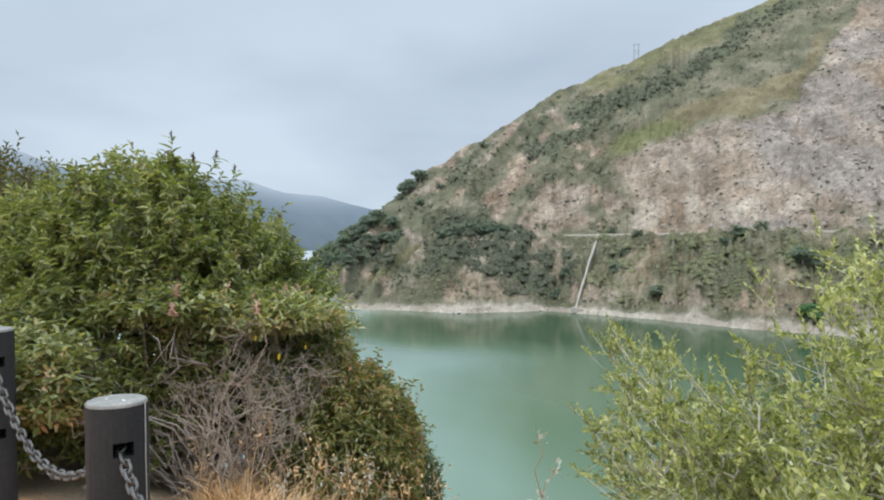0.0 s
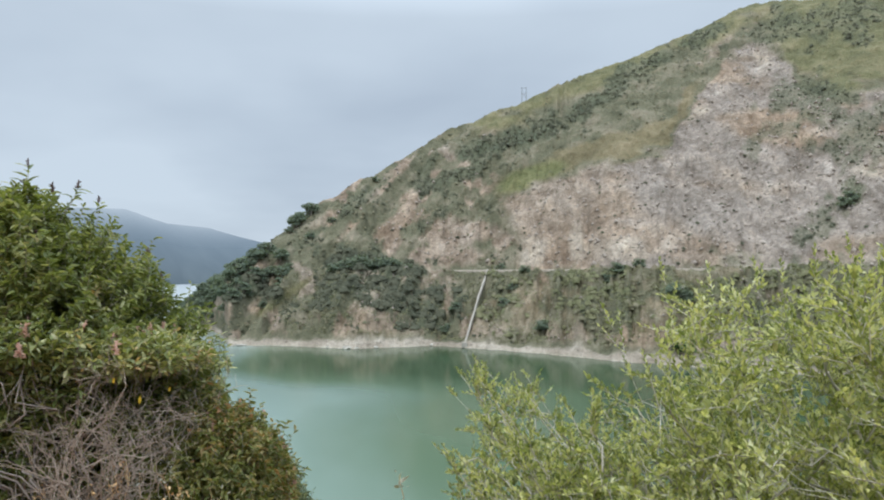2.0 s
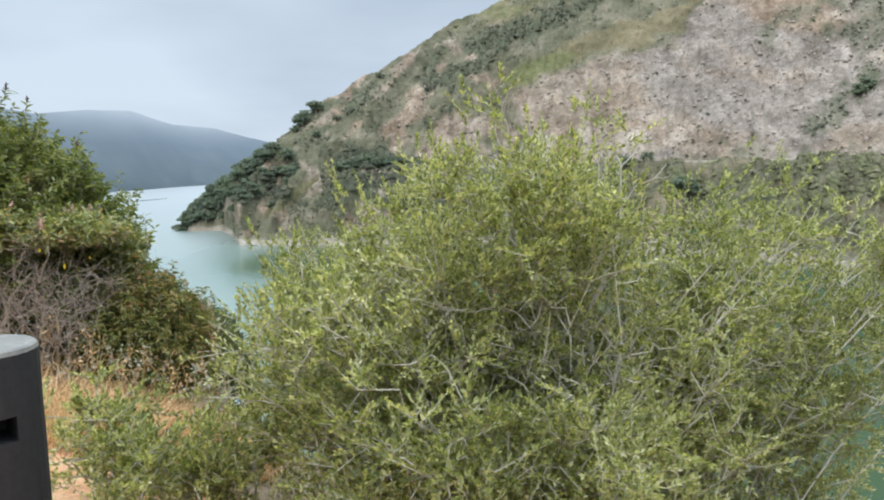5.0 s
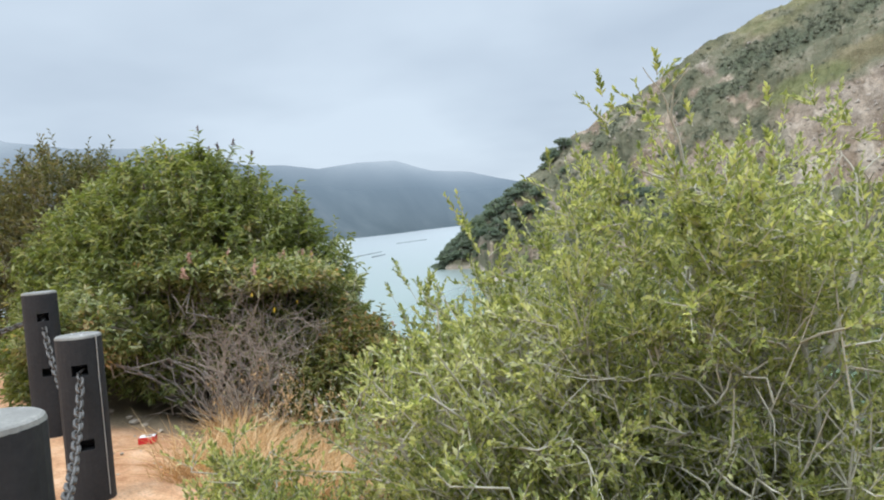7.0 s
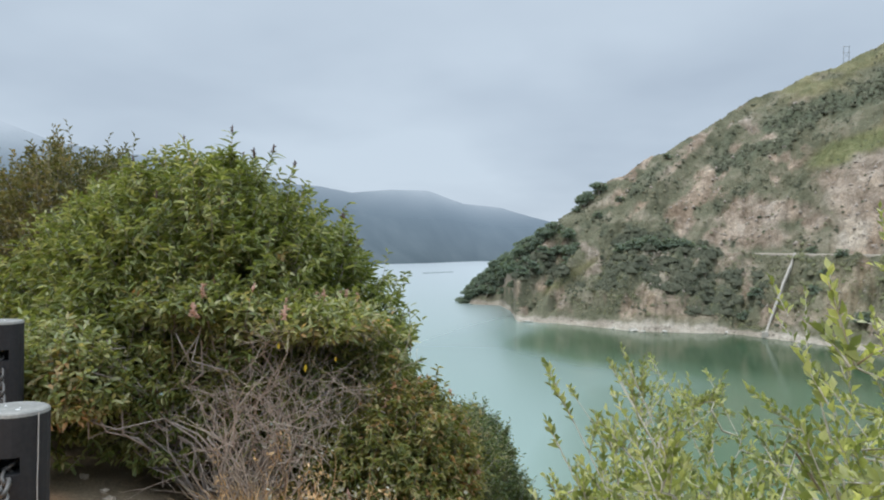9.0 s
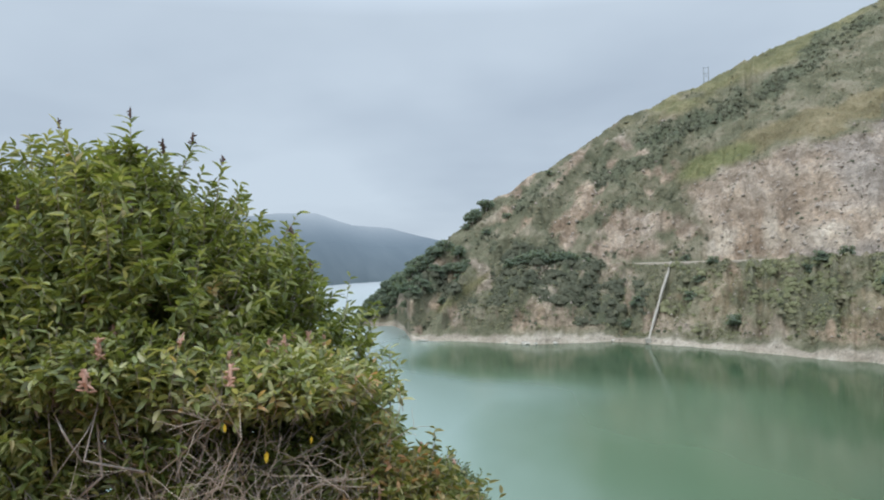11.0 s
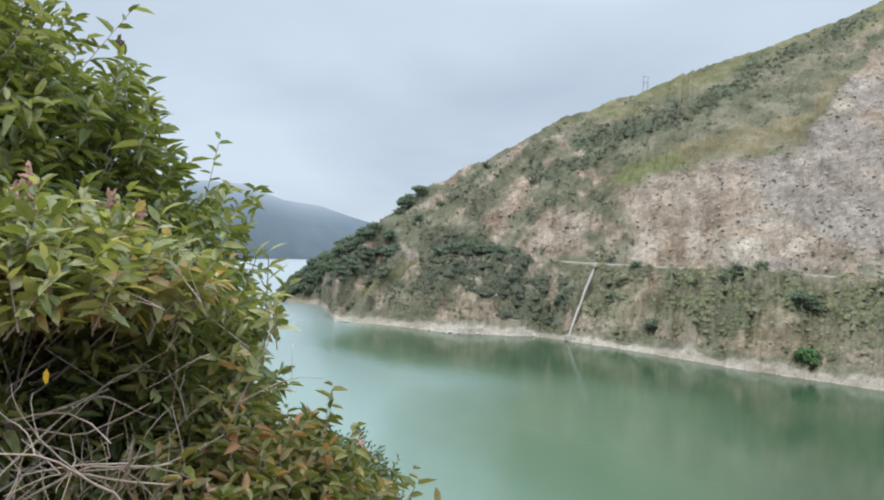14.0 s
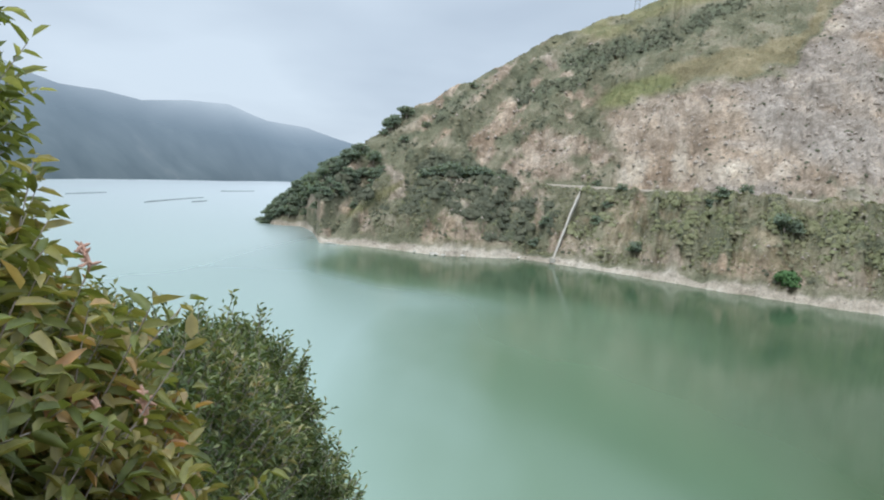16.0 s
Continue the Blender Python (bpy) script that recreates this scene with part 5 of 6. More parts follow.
RIGHT_TIPS = [(0.35, 2.42, 1.72), (0.5, 2.45, 1.71), (0.25, 2.5, 1.52), (0.75, 2.5, 1.62), (0.6, 2.35, 1.6), (0.85, 3.1, 1.6), (1.1, 3.4, 1.72), (-0.55, 3.3, 1.18), (-0.5, 3.0, 1.1), (0.05, 2.7, 1.28), (-0.1, 2.8, 1.22),
              (-0.35, 2.5, 1.0), (-0.52, 3.9, 1.08), (-0.45, 4.4, 1.04), (-0.35, 4.5, 1.08), (-0.3, 4.35, 0.98), (-0.24, 4.42, 1.0), (-0.2, 4.5, 1.03), (-0.26, 4.3, 0.94), (1.75, 3.2, 1.5), (2.2, 3.5, 1.45), (-0.3, 2.9, 1.16)]


def pale_wood(rng, lines):
    for k in range(30):
        a = on_ground(0.7 + 0.5 * rng.normal(), 2.9 + 0.25 * rng.normal())
        forked(rng, a, (0.5 * rng.normal(), -0.1 + 0.35 * rng.normal(), 1.0), 0.34, 0.0062, 4, lines, 0.45)
    # long bleached side branches low in the crown
    for k in range(8):
        a = (0.75 + 0.28 * rng.normal(), 2.75 + 0.12 * rng.normal(), 0.35 + 0.45 * rng.random())
        side = 1 if rng.random() < 0.45 else -1
        forked(rng, a, (side * (0.6 + 0.5 * rng.random()), -0.25 + 0.3 * rng.normal(), 0.35 + 0.3 * rng.normal()), 0.3, 0.0058, 3, lines, 0.42)
    # the main limbs, bleached and bare low down
    for x, lean in ((0.42, -0.5), (0.5, -0.85), (0.55, 0.1), (0.8, 0.7), (0.95, -0.1), (1.2, 0.15), (1.3, -0.35)):
        forked(rng, on_ground(x, 2.72 + 0.12 * rng.normal()), (lean, -0.12 + 0.12 * rng.normal(), 0.95), 0.42, 0.0095, 4, lines, 0.36)
    # the bare wood stays inside the crown
    lines[:] = [l for l in lines if l[0][:, 2].max() < 1.22 and l[0][:, 1].min() > 1.95]
    for stem in ([(0.80, 2.85, 0.1), (0.76, 2.83, 0.42), (0.69, 2.87, 0.70), (0.57, 2.97, 1.03), (0.50, 2.98, 1.2)], [(0.86, 2.80, 0.05), (0.88, 2.77, 0.50), (0.89, 2.77, 0.70), (0.89, 2.80, 0.88), (0.86, 2.87, 1.05), (0.88, 2.93, 1.25)],
                 [(0.89, 2.79, 0.86), (0.96, 2.80, 1.0), (1.03, 2.86, 1.16), (1.05, 2.9, 1.3)], [(0.62, 2.88, 0.85), (0.59, 2.8, 1.1), (0.57, 2.74, 1.28), (0.56, 2.70, 1.5)], [(0.70, 2.86, 0.68), (0.6, 2.8, 0.76), (0.42, 2.72, 0.8), (0.2, 2.66, 0.88)]):
        pts = np.array(stem)
        fine = np.stack([np.interp(np.linspace(0, len(pts) - 1, 13), np.arange(len(pts)), pts[:, i]) for i in range(3)], 1)
        for _ in range(2):
            fine[1:-1] = (fine[:-2] + 2 * fine[1:-1] + fine[2:]) / 4
        fine[1:] += rng.normal(size=(12, 3)) * 0.0025
        lines.append((fine, np.linspace(0.0145, 0.008, 13)))
        for k in (6, 8, 10, 12):
            forked(rng, fine[k], unit(fine[k] - fine[k - 1]) + rng.normal(size=3) * 0.4, 0.13, 0.0055, 2, lines, 0.45)


spray_bush("willow_shrub", RIGHT, RIGHT_TIPS, (0.55, 2.85), "tall airy yellow-green shrub with pale stems on the bank", M_BRIGHT, 106, 455, 0.0245, 0.0116, M_PALEBARK, pale_wood,
           ((0.74, 2.48, 0.80), (0.34, 0.36, 0.30)))
spray_bush("low_shrub", [((-1.0, 2.9, 0.27), (0.3, 0.3, 0.2)), ((-0.75, 2.75, 0.3), (0.26, 0.3, 0.24)), ((-0.6, 3.1, 0.22), (0.28, 0.36, 0.26))], [(-0.7, 2.9, 0.46), (-1.15, 2.85, 0.42)], (-0.75, 2.9),
           "low leafy green plant beside the path", M_BRIGHT, 107, 24, 0.026, 0.012, M_PALEBARK)

bush("background_shrub", [((-6.3, 8.0, 0.95), (1.25, 1.3, 1.5)), ((-7.9, 7.6, 0.6), (1.3, 1.2, 1.25)), ((-7.2, 7.05, 0.5), (1.2, 0.75, 0.65))], [on_ground(-6.9, 7.7), on_ground(-8.7, 7.1)],
     "dull olive green broad shrub at the clearing's edge", "shrub", M_DULL, 108, 6200, 0.22, 12, 0.07, 0.024, 1.1, 0.4, 0.6, M_BARK, 60, low=-0.6, sprig=0.1, small="kite")


def small_tree(name, at, height, lobes, material, seed, label):
    bush(name, [((at[0] + c[0], at[1] + c[1], at[2] + c[2]), r) for c, r in lobes], [on_ground(at[0], at[1])], label, "tree", material, seed,
         2800, 0.3, 12, 0.1, 0.045, 1.0, 0.2, 0.5, M_BARK, 40, low=-0.8, small="kite")


small_tree("background_tree", (-13.5, 11.2, 0.1), 4.2, [((-0.3, 0, 2.3), (1.6, 1.5, 1.7)), ((-1.4, 0.4, 1.8), (1.4, 1.4, 1.5))], M_DARKLEAF, 109,
           "dark green rounded tree beyond the clearing")

# ---- dry grass, weeds and litter ----


def make_grass():
    rng = np.random.default_rng(77)
    n = 1700
    cx, cy = -3.1 + 2.3 * rng.random(n), 3.9 + 1.7 * rng.random(n)
    s = 0.6 * (cx + 1.5) + 0.6 * (cy - 3.7)
    ok = (s > -0.35) & (s < 1.1) & (np.hypot((cx + 1.9) * 0.85, (cy - 4.95) * 1.25) < 1.25) & (rng.random(n) < 0.1 + 0.9 * smooth01((s + 0.25) / 0.5)) & (np.hypot(cx + 2.9, cy - 4.55) > 0.62) & (cx > -2.75)
    cx, cy = cx[ok], cy[ok]
    per = 26
    m = len(cx) * per
    x = np.repeat(cx, per) + rng.normal(size=m) * 0.06
    y = np.repeat(cy, per) + rng.normal(size=m) * 0.06
    base = np.stack([x, y, ground_z(x, y) - 0.01], 1)
    lean = rng.normal(size=(m, 3)) * 0.42 + np.repeat(rng.normal(size=(len(cx), 3)) * 0.35, per, 0)
    D = unit(np.array([0.12, -0.05, 1.0]) + lean * np.array([1, 1, 0.2]))
    L = np.repeat(0.6 + 0.7 * rng.random(len(cx)), per) * (0.1 + 0.3 * rng.random(m) ** 1.5)
    side = unit(np.cross(D, rng.normal(size=(m, 3)))) * 0.003
    mid = base + D * L[:, None] * 0.55
    tip = base + D * L[:, None] + np.stack([lean[:, 0], lean[:, 1], -0.5 * np.ones(m)], 1) * L[:, None] * 0.25
    V = np.stack([base - side, base + side, mid + side * 0.8, mid - side * 0.8, tip], 1).reshape(-1, 3)
    k = np.arange(m)[:, None, None] * 5
    T = (k + np.array([[0, 1, 2], [0, 2, 3], [3, 2, 4]])[None]).reshape(-1, 3)
    tagged(new("dry_grass", mesh_np("dry_grass", V, T, M_STRAW)), "straw-coloured dry grass along the bank's edge", "grass", kind="stuff")


make_grass()


def weed_stalk(at, height, seed, label, pale=True, heads=26):
    rng = np.random.default_rng(seed)
    ob = thing("weed_stalk", at, label, "weed", "dry weeds on the bank")
    lines, tipsL = [], []
    a = np.array(at)
    main, r = branch_line(rng, a, a + np.array([0.1 * rng.normal(), 0.1 * rng.normal(), height]), 0.004, 0.0015, 0.2, 6)
    lines.append((main, r))
    for k in range(7):
        p = main[rng.integers(2, 6)]
        q = p + unit(rng.normal(size=3) * 0.5 + np.array([0, 0, 1.0])) * height * 0.25 * (0.4 + rng.random())
        lines.append(branch_line(rng, p, q, 0.002, 0.001, 0.2, 4))
        tipsL.append(q)
    V, Fq = tube_arrays(lines, 4)
    part_mesh("stem", mesh_np("weed_stem", V, Fq, M_STRAW), ob)
    tp = np.array(tipsL + [main[-1]] * 2)
    P = tp[rng.integers(len(tp), size=heads)] + rng.normal(size=(heads, 3)) * 0.018
    D = unit(rng.normal(size=(heads, 3)) + np.array([0, 0, 0.8]))
    V, T = leaf_arrays(P, D, unit(rng.normal(size=(heads, 3))), 0.02 + 0.015 * rng.random(heads), 0.008 + 0.008 * rng.random(heads), 0.2 * rng.random(heads))
    tagged(part_mesh("seed_head", mesh_np("seed_head", V, T, M_SEED if pale else M_STRAW), ob), kind="stuff")


for x, y, h, k in ((-0.82, 3.5, 0.78, 1), (-0.75, 3.56, 0.62, 2), (-0.88, 3.58, 0.6, 3), (-0.7, 3.46, 0.5, 4)):
    weed_stalk(on_ground(x, y), h, k, "pale white-tufted weed stalk rising from the bank", True, 90)
rng = np.random.default_rng(78)
for k in range(34):
    x = -2.9 + 1.75 * rng.random()
    y = 5.25 - 0.25 * (x + 2.0) + 0.25 * rng.normal()
    weed_stalk(on_ground(x, y), 0.25 + 0.4 * rng.random(), 300 + k, "dry grey weed with small seed heads", rng.random() < 0.6, 30)


def make_carton():
    ob = thing("small_carton", on_ground(-2.90, 4.65, 0.004), "red and white crumpled cardboard carton on the dirt", "litter")
    ob.rotation_euler = (0, 0, radians(24))
    bm = bmesh.new()
    bmesh.ops.create_cube(bm, size=1, matrix=Matrix.Translation((0, 0, 0.022)) @ Matrix.Diagonal((0.108, 0.07, 0.044, 1)))
    bmesh.ops.bevel(bm, geom=bm.edges[:], offset=0.003, segments=2, affect="EDGES")
    part("box", bm, M_RED, ob)
    bm = bmesh.new()
    bmesh.ops.create_cube(bm, size=1, matrix=Matrix.Translation((0, 0.002, 0.0455)) @ Matrix.Diagonal((0.1, 0.062, 0.003, 1)))
    bmesh.ops.bevel(bm, geom=bm.edges[:], offset=0.001, segments=1, affect="EDGES")
    lid = part("lid", bm, M_WHITE, ob, "white lid")
    # dark slab laid on the lid, standing in for the shade inside a hole
    bm = bmesh.new()
    bmesh.ops.create_cube(bm, size=1, matrix=Matrix.Translation((0.008, 0.004, 0.0478)) @ Matrix.Diagonal((0.045, 0.022, 0.0015, 1)))
    part("opening", bm, M_POST, lid, "dark slab painting in the torn hole's shade")


make_carton()


def rock_bmesh(seed, size, flat=0.6, cuts=2):
    rng = np.random.default_rng(seed)
    bm = bmesh.new()
    bmesh.ops.create_icosphere(bm, subdivisions=cuts, radius=1)
    off = rng.random(3) * 50
    for v in bm.verts:
        p = Vector(v.co) * 1.4 + Vector(off)
        v.co *= (0.72 + 0.5 * noise.noise(p) + 0.2 * noise.noise(p * 3))
        v.co.z *= flat
        v.co *= size
    return bm


def stones():
    rng = np.random.default_rng(66)
    places = [(-3.32, 5.05, 0.05), (-3.45, 5.15, 0.035), (-3.2, 5.0, 0.03), (-3.75, 5.3, 0.04), (-4.3, 5.4, 0.05), (-3.05, 4.98, 0.03)]
    places += [(-4.2 + 2.2 * rng.random(), 3.6 + 1.5 * rng.random(), 0.008 + 0.014 * rng.random()) for _ in range(40)]
    for k, (x, y, s) in enumerate(places):
        me = bpy.data.meshes.new("stone")
        bm = rock_bmesh(k, s, 0.6, 1 if s < 0.025 else 2)
        bm.to_mesh(me)
        bm.free()
        me.materials.append(M_STONE)
        ob = new("stone", me)
        ob.location = on_ground(x, y, s * 0.25)
        tagged(ob, "pale loose stone lying on the dirt" if s > 0.025 else "small grey pebble on the dirt", "stone", "loose stones")


stones()


def twigs():
    """Dead twigs lying on the dirt."""
    rng = np.random.default_rng(67)
    for k in range(14):
        x, y = -3.0 + 0.8 * rng.random(), 4.4 + 0.6 * rng.random()
        a = rng.random() * 6.28
        l = 0.12 + 0.25 * rng.random()
        t = np.linspace(0, 1, 5)
        px, py = x + np.cos(a) * l * t + rng.normal(size=5) * 0.008, y + np.sin(a) * l * t + rng.normal(size=5) * 0.008
        pts = np.stack([px, py, ground_z(px, py) + 0.006], 1)
        V, Fq = tube_arrays([(pts, np.linspace(0.004, 0.002, 5))], 5)
        tagged(new("twig", mesh_np("twig", V, Fq, M_STRAW)), "dry straw-coloured twig lying on the dirt", "twig", "fallen twigs")


twigs()

# ---- far shore: scrub, boulders, trees, chute, road, tower ----


def clump_cloud(rng, C, S, per, flat):
    """Small leaf clumps heaped into shrubs at C with size S."""
    n = len(C)
    d = unit(rng.normal(size=(n, per, 3)))
    d[..., 2] = np.abs(d[..., 2])
    p = C[:, None] + d * (S[:, None] * (0.35 + 0.65 * rng.random((n, per)) ** 0.5))[..., None] * np.array([1, 1, flat])
    p = p.reshape(-1, 3)
    q = (S[:, None] * (0.13 + 0.17 * rng.random((n, per)))).reshape(-1)
    nrm = unit(d.reshape(-1, 3) + np.array([0, 0, 0.25]) + rng.normal(size=(n * per, 3)) * 0.3)
    e1 = unit(np.cross(nrm, rng.normal(size=(n * per, 3))))
    e2 = np.cross(nrm, e1)
    j = 0.7 + 0.6 * rng.random((n * per, 4, 1))
    V = np.stack([p - e1 * q[:, None], p - e2 * q[:, None], p + e1 * q[:, None], p + e2 * q[:, None]], 1)
    V = p[:, None] + (V - p[:, None]) * j
    k = np.arange(n * per)[:, None] * 4
    return V.reshape(-1, 3), k + np.arange(4)[None]


def mounds(rng, C, S, flat, seg=5):
    """Lumpy low domes, uneven all round, as triangles."""
    n = len(C)
    a = (np.arange(seg) + 0.5 * rng.random((n, 1))) * 2 * np.pi / seg
    V = []
    for rad, h in ((1.0, -0.25), (0.86, 0.42), (0.46, 0.84)):
        k = 0.7 + 0.6 * rng.random((n, seg))
        V.append(np.stack([np.cos(a) * rad * k, np.sin(a) * rad * k, np.full((n, seg), h) * (0.75 + 0.5 * rng.random((n, seg)))], -1))
        a = a + np.pi / seg
    V = np.concatenate(V + [np.stack([0.2 * rng.normal(size=n), 0.2 * rng.normal(size=n), np.full(n, 1.0)], -1)[:, None]], 1)
    V = C[:, None] + V * S[:, None, None] * np.array([1, 1, flat])
    i = np.arange(seg)
    j = (i + 1) % seg
    T = np.concatenate([np.stack([i, j, seg + i], -1), np.stack([j, seg + j, seg + i], -1), np.stack([seg + i, seg + j, 2 * seg + j], -1), np.stack([seg + i, 2 * seg + j, 2 * seg + i], -1),
                        np.stack([2 * seg + i, 2 * seg + j, np.full(seg, 3 * seg)], -1)])
    return V.reshape(-1, 3), (np.arange(n)[:, None, None] * (3 * seg + 1) + T[None]).reshape(-1, 3)


def scatter_hill():
    rng = np.random.default_rng(900)
    n = 64000
    b, d = rng.uniform(-16.5, 40, n), rng.uniform(4, 340, n)
    r = np.interp(b, SHORE_B, SHORE_R) + d
    z, dd, rt = hill_z(b, r)
    ok = (r < rt + 4) & (z > WATER + 1)
    b, r, z, dd = b[ok], r[ok], z[ok], dd[ok]
    q = hill_zones(b, r, z, dd)
    e = q["e"]
    patch = fbm(b * 1.1, e * 1.2, 4, 111)
    dark, green = belts(DARK_BELTS, b, e, patch), belts(GREEN_BELTS, b, e, patch)
    dark = dark * (1 - 0.85 * q["grass"] * (dd < ROAD_D))
    open_ground = (dd > 5) * (1 - np.exp(-((dd - ROAD_D) / 3.0) ** 2) * smooth01((b - 0.5) / 2))
    thin = q["scrub"] * (0.35 + 0.9 * smooth01((patch - 0.42) / 0.16))
    p = np.maximum(np.maximum(1.0 * dark, 0.75 * green * (1 - 0.75 * q["bare"])), np.maximum(np.where(dd < ROAD_D, 0.75, 0.5) * thin, 0.035 * q["scree"] + 0.035 * q["grass"])) * open_ground
    ok = rng.random(len(b)) < p
    b, r, z, e, dark, green, patch, bare = b[ok], r[ok], z[ok], e[ok], dark[ok], green[ok], patch[ok], q["scree"][ok]
    m = len(b)
    size = 0.4 + 0.8 * rng.random(m) ** 2 + (1 - bare) * (dark * (0.25 + np.where(e < 2, 2.3, 0.8) * rng.random(m) ** 2) + green * (0.2 + 1.2 * rng.random(m) ** 2))
    C = hill_xyz(b, r, z - size * (0.2 + 0.25 * smooth01((e - 4) / 2)))
    pick = patch + 0.12 * rng.normal(size=m)
    is_green = (green > dark + 0.1) & (pick > 0.36) & (bare < 0.5)
    is_grey = ~is_green & (dark < 0.25) & (pick < 0.56) & (bare < 0.5)
    for sel, mat, label in ((~is_green & ~is_grey, M_SCRUB, "dark grey-green chaparral scrub on the hillside"), (is_green, M_SCRUBGREEN, "green sage scrub on the hillside"), (is_grey, M_SCRUBGREY, "grey-brown dry scrub on the hillside")):
        V, T = mounds(rng, C[sel], size[sel] * 0.85, 0.8)
        V2, Q = clump_cloud(rng, C[sel], size[sel], 5, 0.85)
        T2 = np.concatenate([Q[:, [0, 1, 2]], Q[:, [0, 2, 3]]]) + len(V)
        tagged(new("hill_scrub", mesh_np("hill_scrub", np.concatenate([V, V2]), np.concatenate([T, T2]), mat)), label, "scrub", kind="stuff")
    # small sage and buckwheat between the road and the water
    n = 26000
    b, d = rng.uniform(-9, 38, n), rng.uniform(4.5, ROAD_D - 3, n)
    r = np.interp(b, SHORE_B, SHORE_R) + d
    z, dd, rt = hill_z(b, r)
    q = hill_zones(b, r, z, dd)
    patch = fbm(b * 2.2, q["e"] * 2.4, 4, 112)
    ok = rng.random(n) < (1 - 0.8 * q["bare"]) * (1 - q["shore"]) * (0.25 + 0.75 * smooth01((patch - 0.42) / 0.12))
    b, r, z, patch = b[ok], r[ok], z[ok], patch[ok]
    size = 0.3 + 0.55 * rng.random(len(b)) ** 1.5
    C = hill_xyz(b, r, z - 0.1 * size)
    olive = patch + 0.1 * rng.normal(size=len(b)) > 0.48
    for sel, mat, label in ((olive, M_SCRUBGREEN, "low olive sage scrub above the shore"), (~olive, M_SCRUBGREY, "low grey-brown scrub above the shore")):
        V, Q = clump_cloud(rng, C[sel], size[sel] * 1.3, 6, 0.7)
        tagged(new("shore_scrub", mesh_np("shore_scrub", V, Q, mat)), label, "scrub", kind="stuff")


scatter_hill()


def scatter_rocks():
    rng = np.random.default_rng(901)
    n = 34000
    b, d = rng.uniform(-11, 38, n), rng.uniform(1, 260, n)
    r = np.interp(b, SHORE_B, SHORE_R) + d
    z, dd, rt = hill_z(b, r)
    q = hill_zones(b, r, z, dd)
    ok = (rng.random(n) < 0.42 * q["bare"] * (q["grass"] < 0.5) + 0.3 * q["shore"]) & (r < rt - 3) & (dd > 0.5) & (np.abs(dd - ROAD_D) > 3)
    b, r, z = b[ok], r[ok], z[ok]
    m = len(b)
    s = 0.2 + np.where(z < ROAD_Z, 0.45, 0.9) * rng.random(m) ** 4
    C = hill_xyz(b, r, z)
    octa = np.array([[1, 0, 0], [-1, 0, 0], [0, 1, 0], [0, -1, 0], [0, 0, 1], [0, 0, -1]], float)
    V = C[:, None] + octa[None] * s[:, None, None] * (0.6 + 0.8 * rng.random((m, 6, 1))) + rng.normal(size=(m, 6, 3)) * 0.18 * s[:, None, None]
    tri = np.array([[0, 2, 4], [2, 1, 4], [1, 3, 4], [3, 0, 4], [2, 0, 5], [1, 2, 5], [3, 1, 5], [0, 3, 5]])
    T = (np.arange(m)[:, None, None] * 6 + tri[None]).reshape(-1, 3)
    tagged(new("hill_boulders", mesh_np("hill_boulders", V.reshape(-1, 3), T, M_ROCK)), "loose grey-tan boulders strewn over the scree", "boulders", kind="stuff")


scatter_rocks()


def shore_rocks():
    """Pale slabs at the waterline below the knoll and at the point."""
    for k, (b, off, size, turn) in enumerate(((-3.2, 0.6, (2.6, 1.2, 0.9), 5), (-2.5, 0.8, (1.2, 0.8, 0.6), 40), (-1.0, 0.5, (1.5, 0.8, 0.5), -20), (-4.6, 0.5, (1.3, 0.8, 0.5), 10), (-11.2, 0.0, (3.6, 0.9, 0.35), -8), (3.4, 0.6, (1.6, 0.9, 0.6), 15))):
        r = float(np.interp(b, SHORE_B, SHORE_R)) + off
        me = bpy.data.meshes.new("shore_rock")
        bm = rock_bmesh(40 + k, 1.0, 1.0, 2)
        bmesh.ops.transform(bm, matrix=Matrix.Diagonal((*size, 1)), verts=bm.verts[:])
        bm.to_mesh(me)
        bm.free()
        me.materials.append(M_PALEROCK)
        ob = new("shore_rock", me)
        ob.matrix_basis = pose(r * math.sin(radians(b)), r * math.cos(radians(b)), WATER + 0.35, 0, 0, turn - b)
        tagged(ob, "pale weathered rock slab at the waterline", "rock", "rocks on the far shore")


shore_rocks()


def oak(name, height, seed, label):
    """A broad evergreen oak with forking limbs and a ragged crown, standing on the origin."""
    rng = np.random.default_rng(seed)
    ob = thing(name, (0, 0, 0), label, "tree", "trees on the far shore")
    lines = [(np.array([[0, 0, -0.6], [0.1, 0, height * 0.2], [0.05, 0.1, height * 0.4]]), np.array([0.3, 0.24, 0.18]) * height / 6)]
    for k in range(7):
        a = rng.random() * 6.28
        lines.append(branch_line(rng, (0.05, 0.05, height * (0.2 + 0.2 * rng.random())), (height * 0.35 * math.cos(a), height * 0.35 * math.sin(a), height * (0.5 + 0.3 * rng.random())), 0.13, 0.04, 0.4, 5))
    V, Fq = tube_arrays(lines, 5)
    part_mesh("trunk", mesh_np("trunk", V, Fq, M_BARK), ob)
    n = 24
    C = np.clip(rng.normal(size=(n, 3)), -1.4, 1.4) * np.array([0.24, 0.24, 0.15]) * height + np.array([0, 0, height * 0.45])
    V, Fq = clump_cloud(rng, C, height * (0.15 + 0.1 * rng.random(n)), 40, 0.85)
    part_mesh("crown", mesh_np("crown", V, Fq, M_OAK), ob)
    return ob


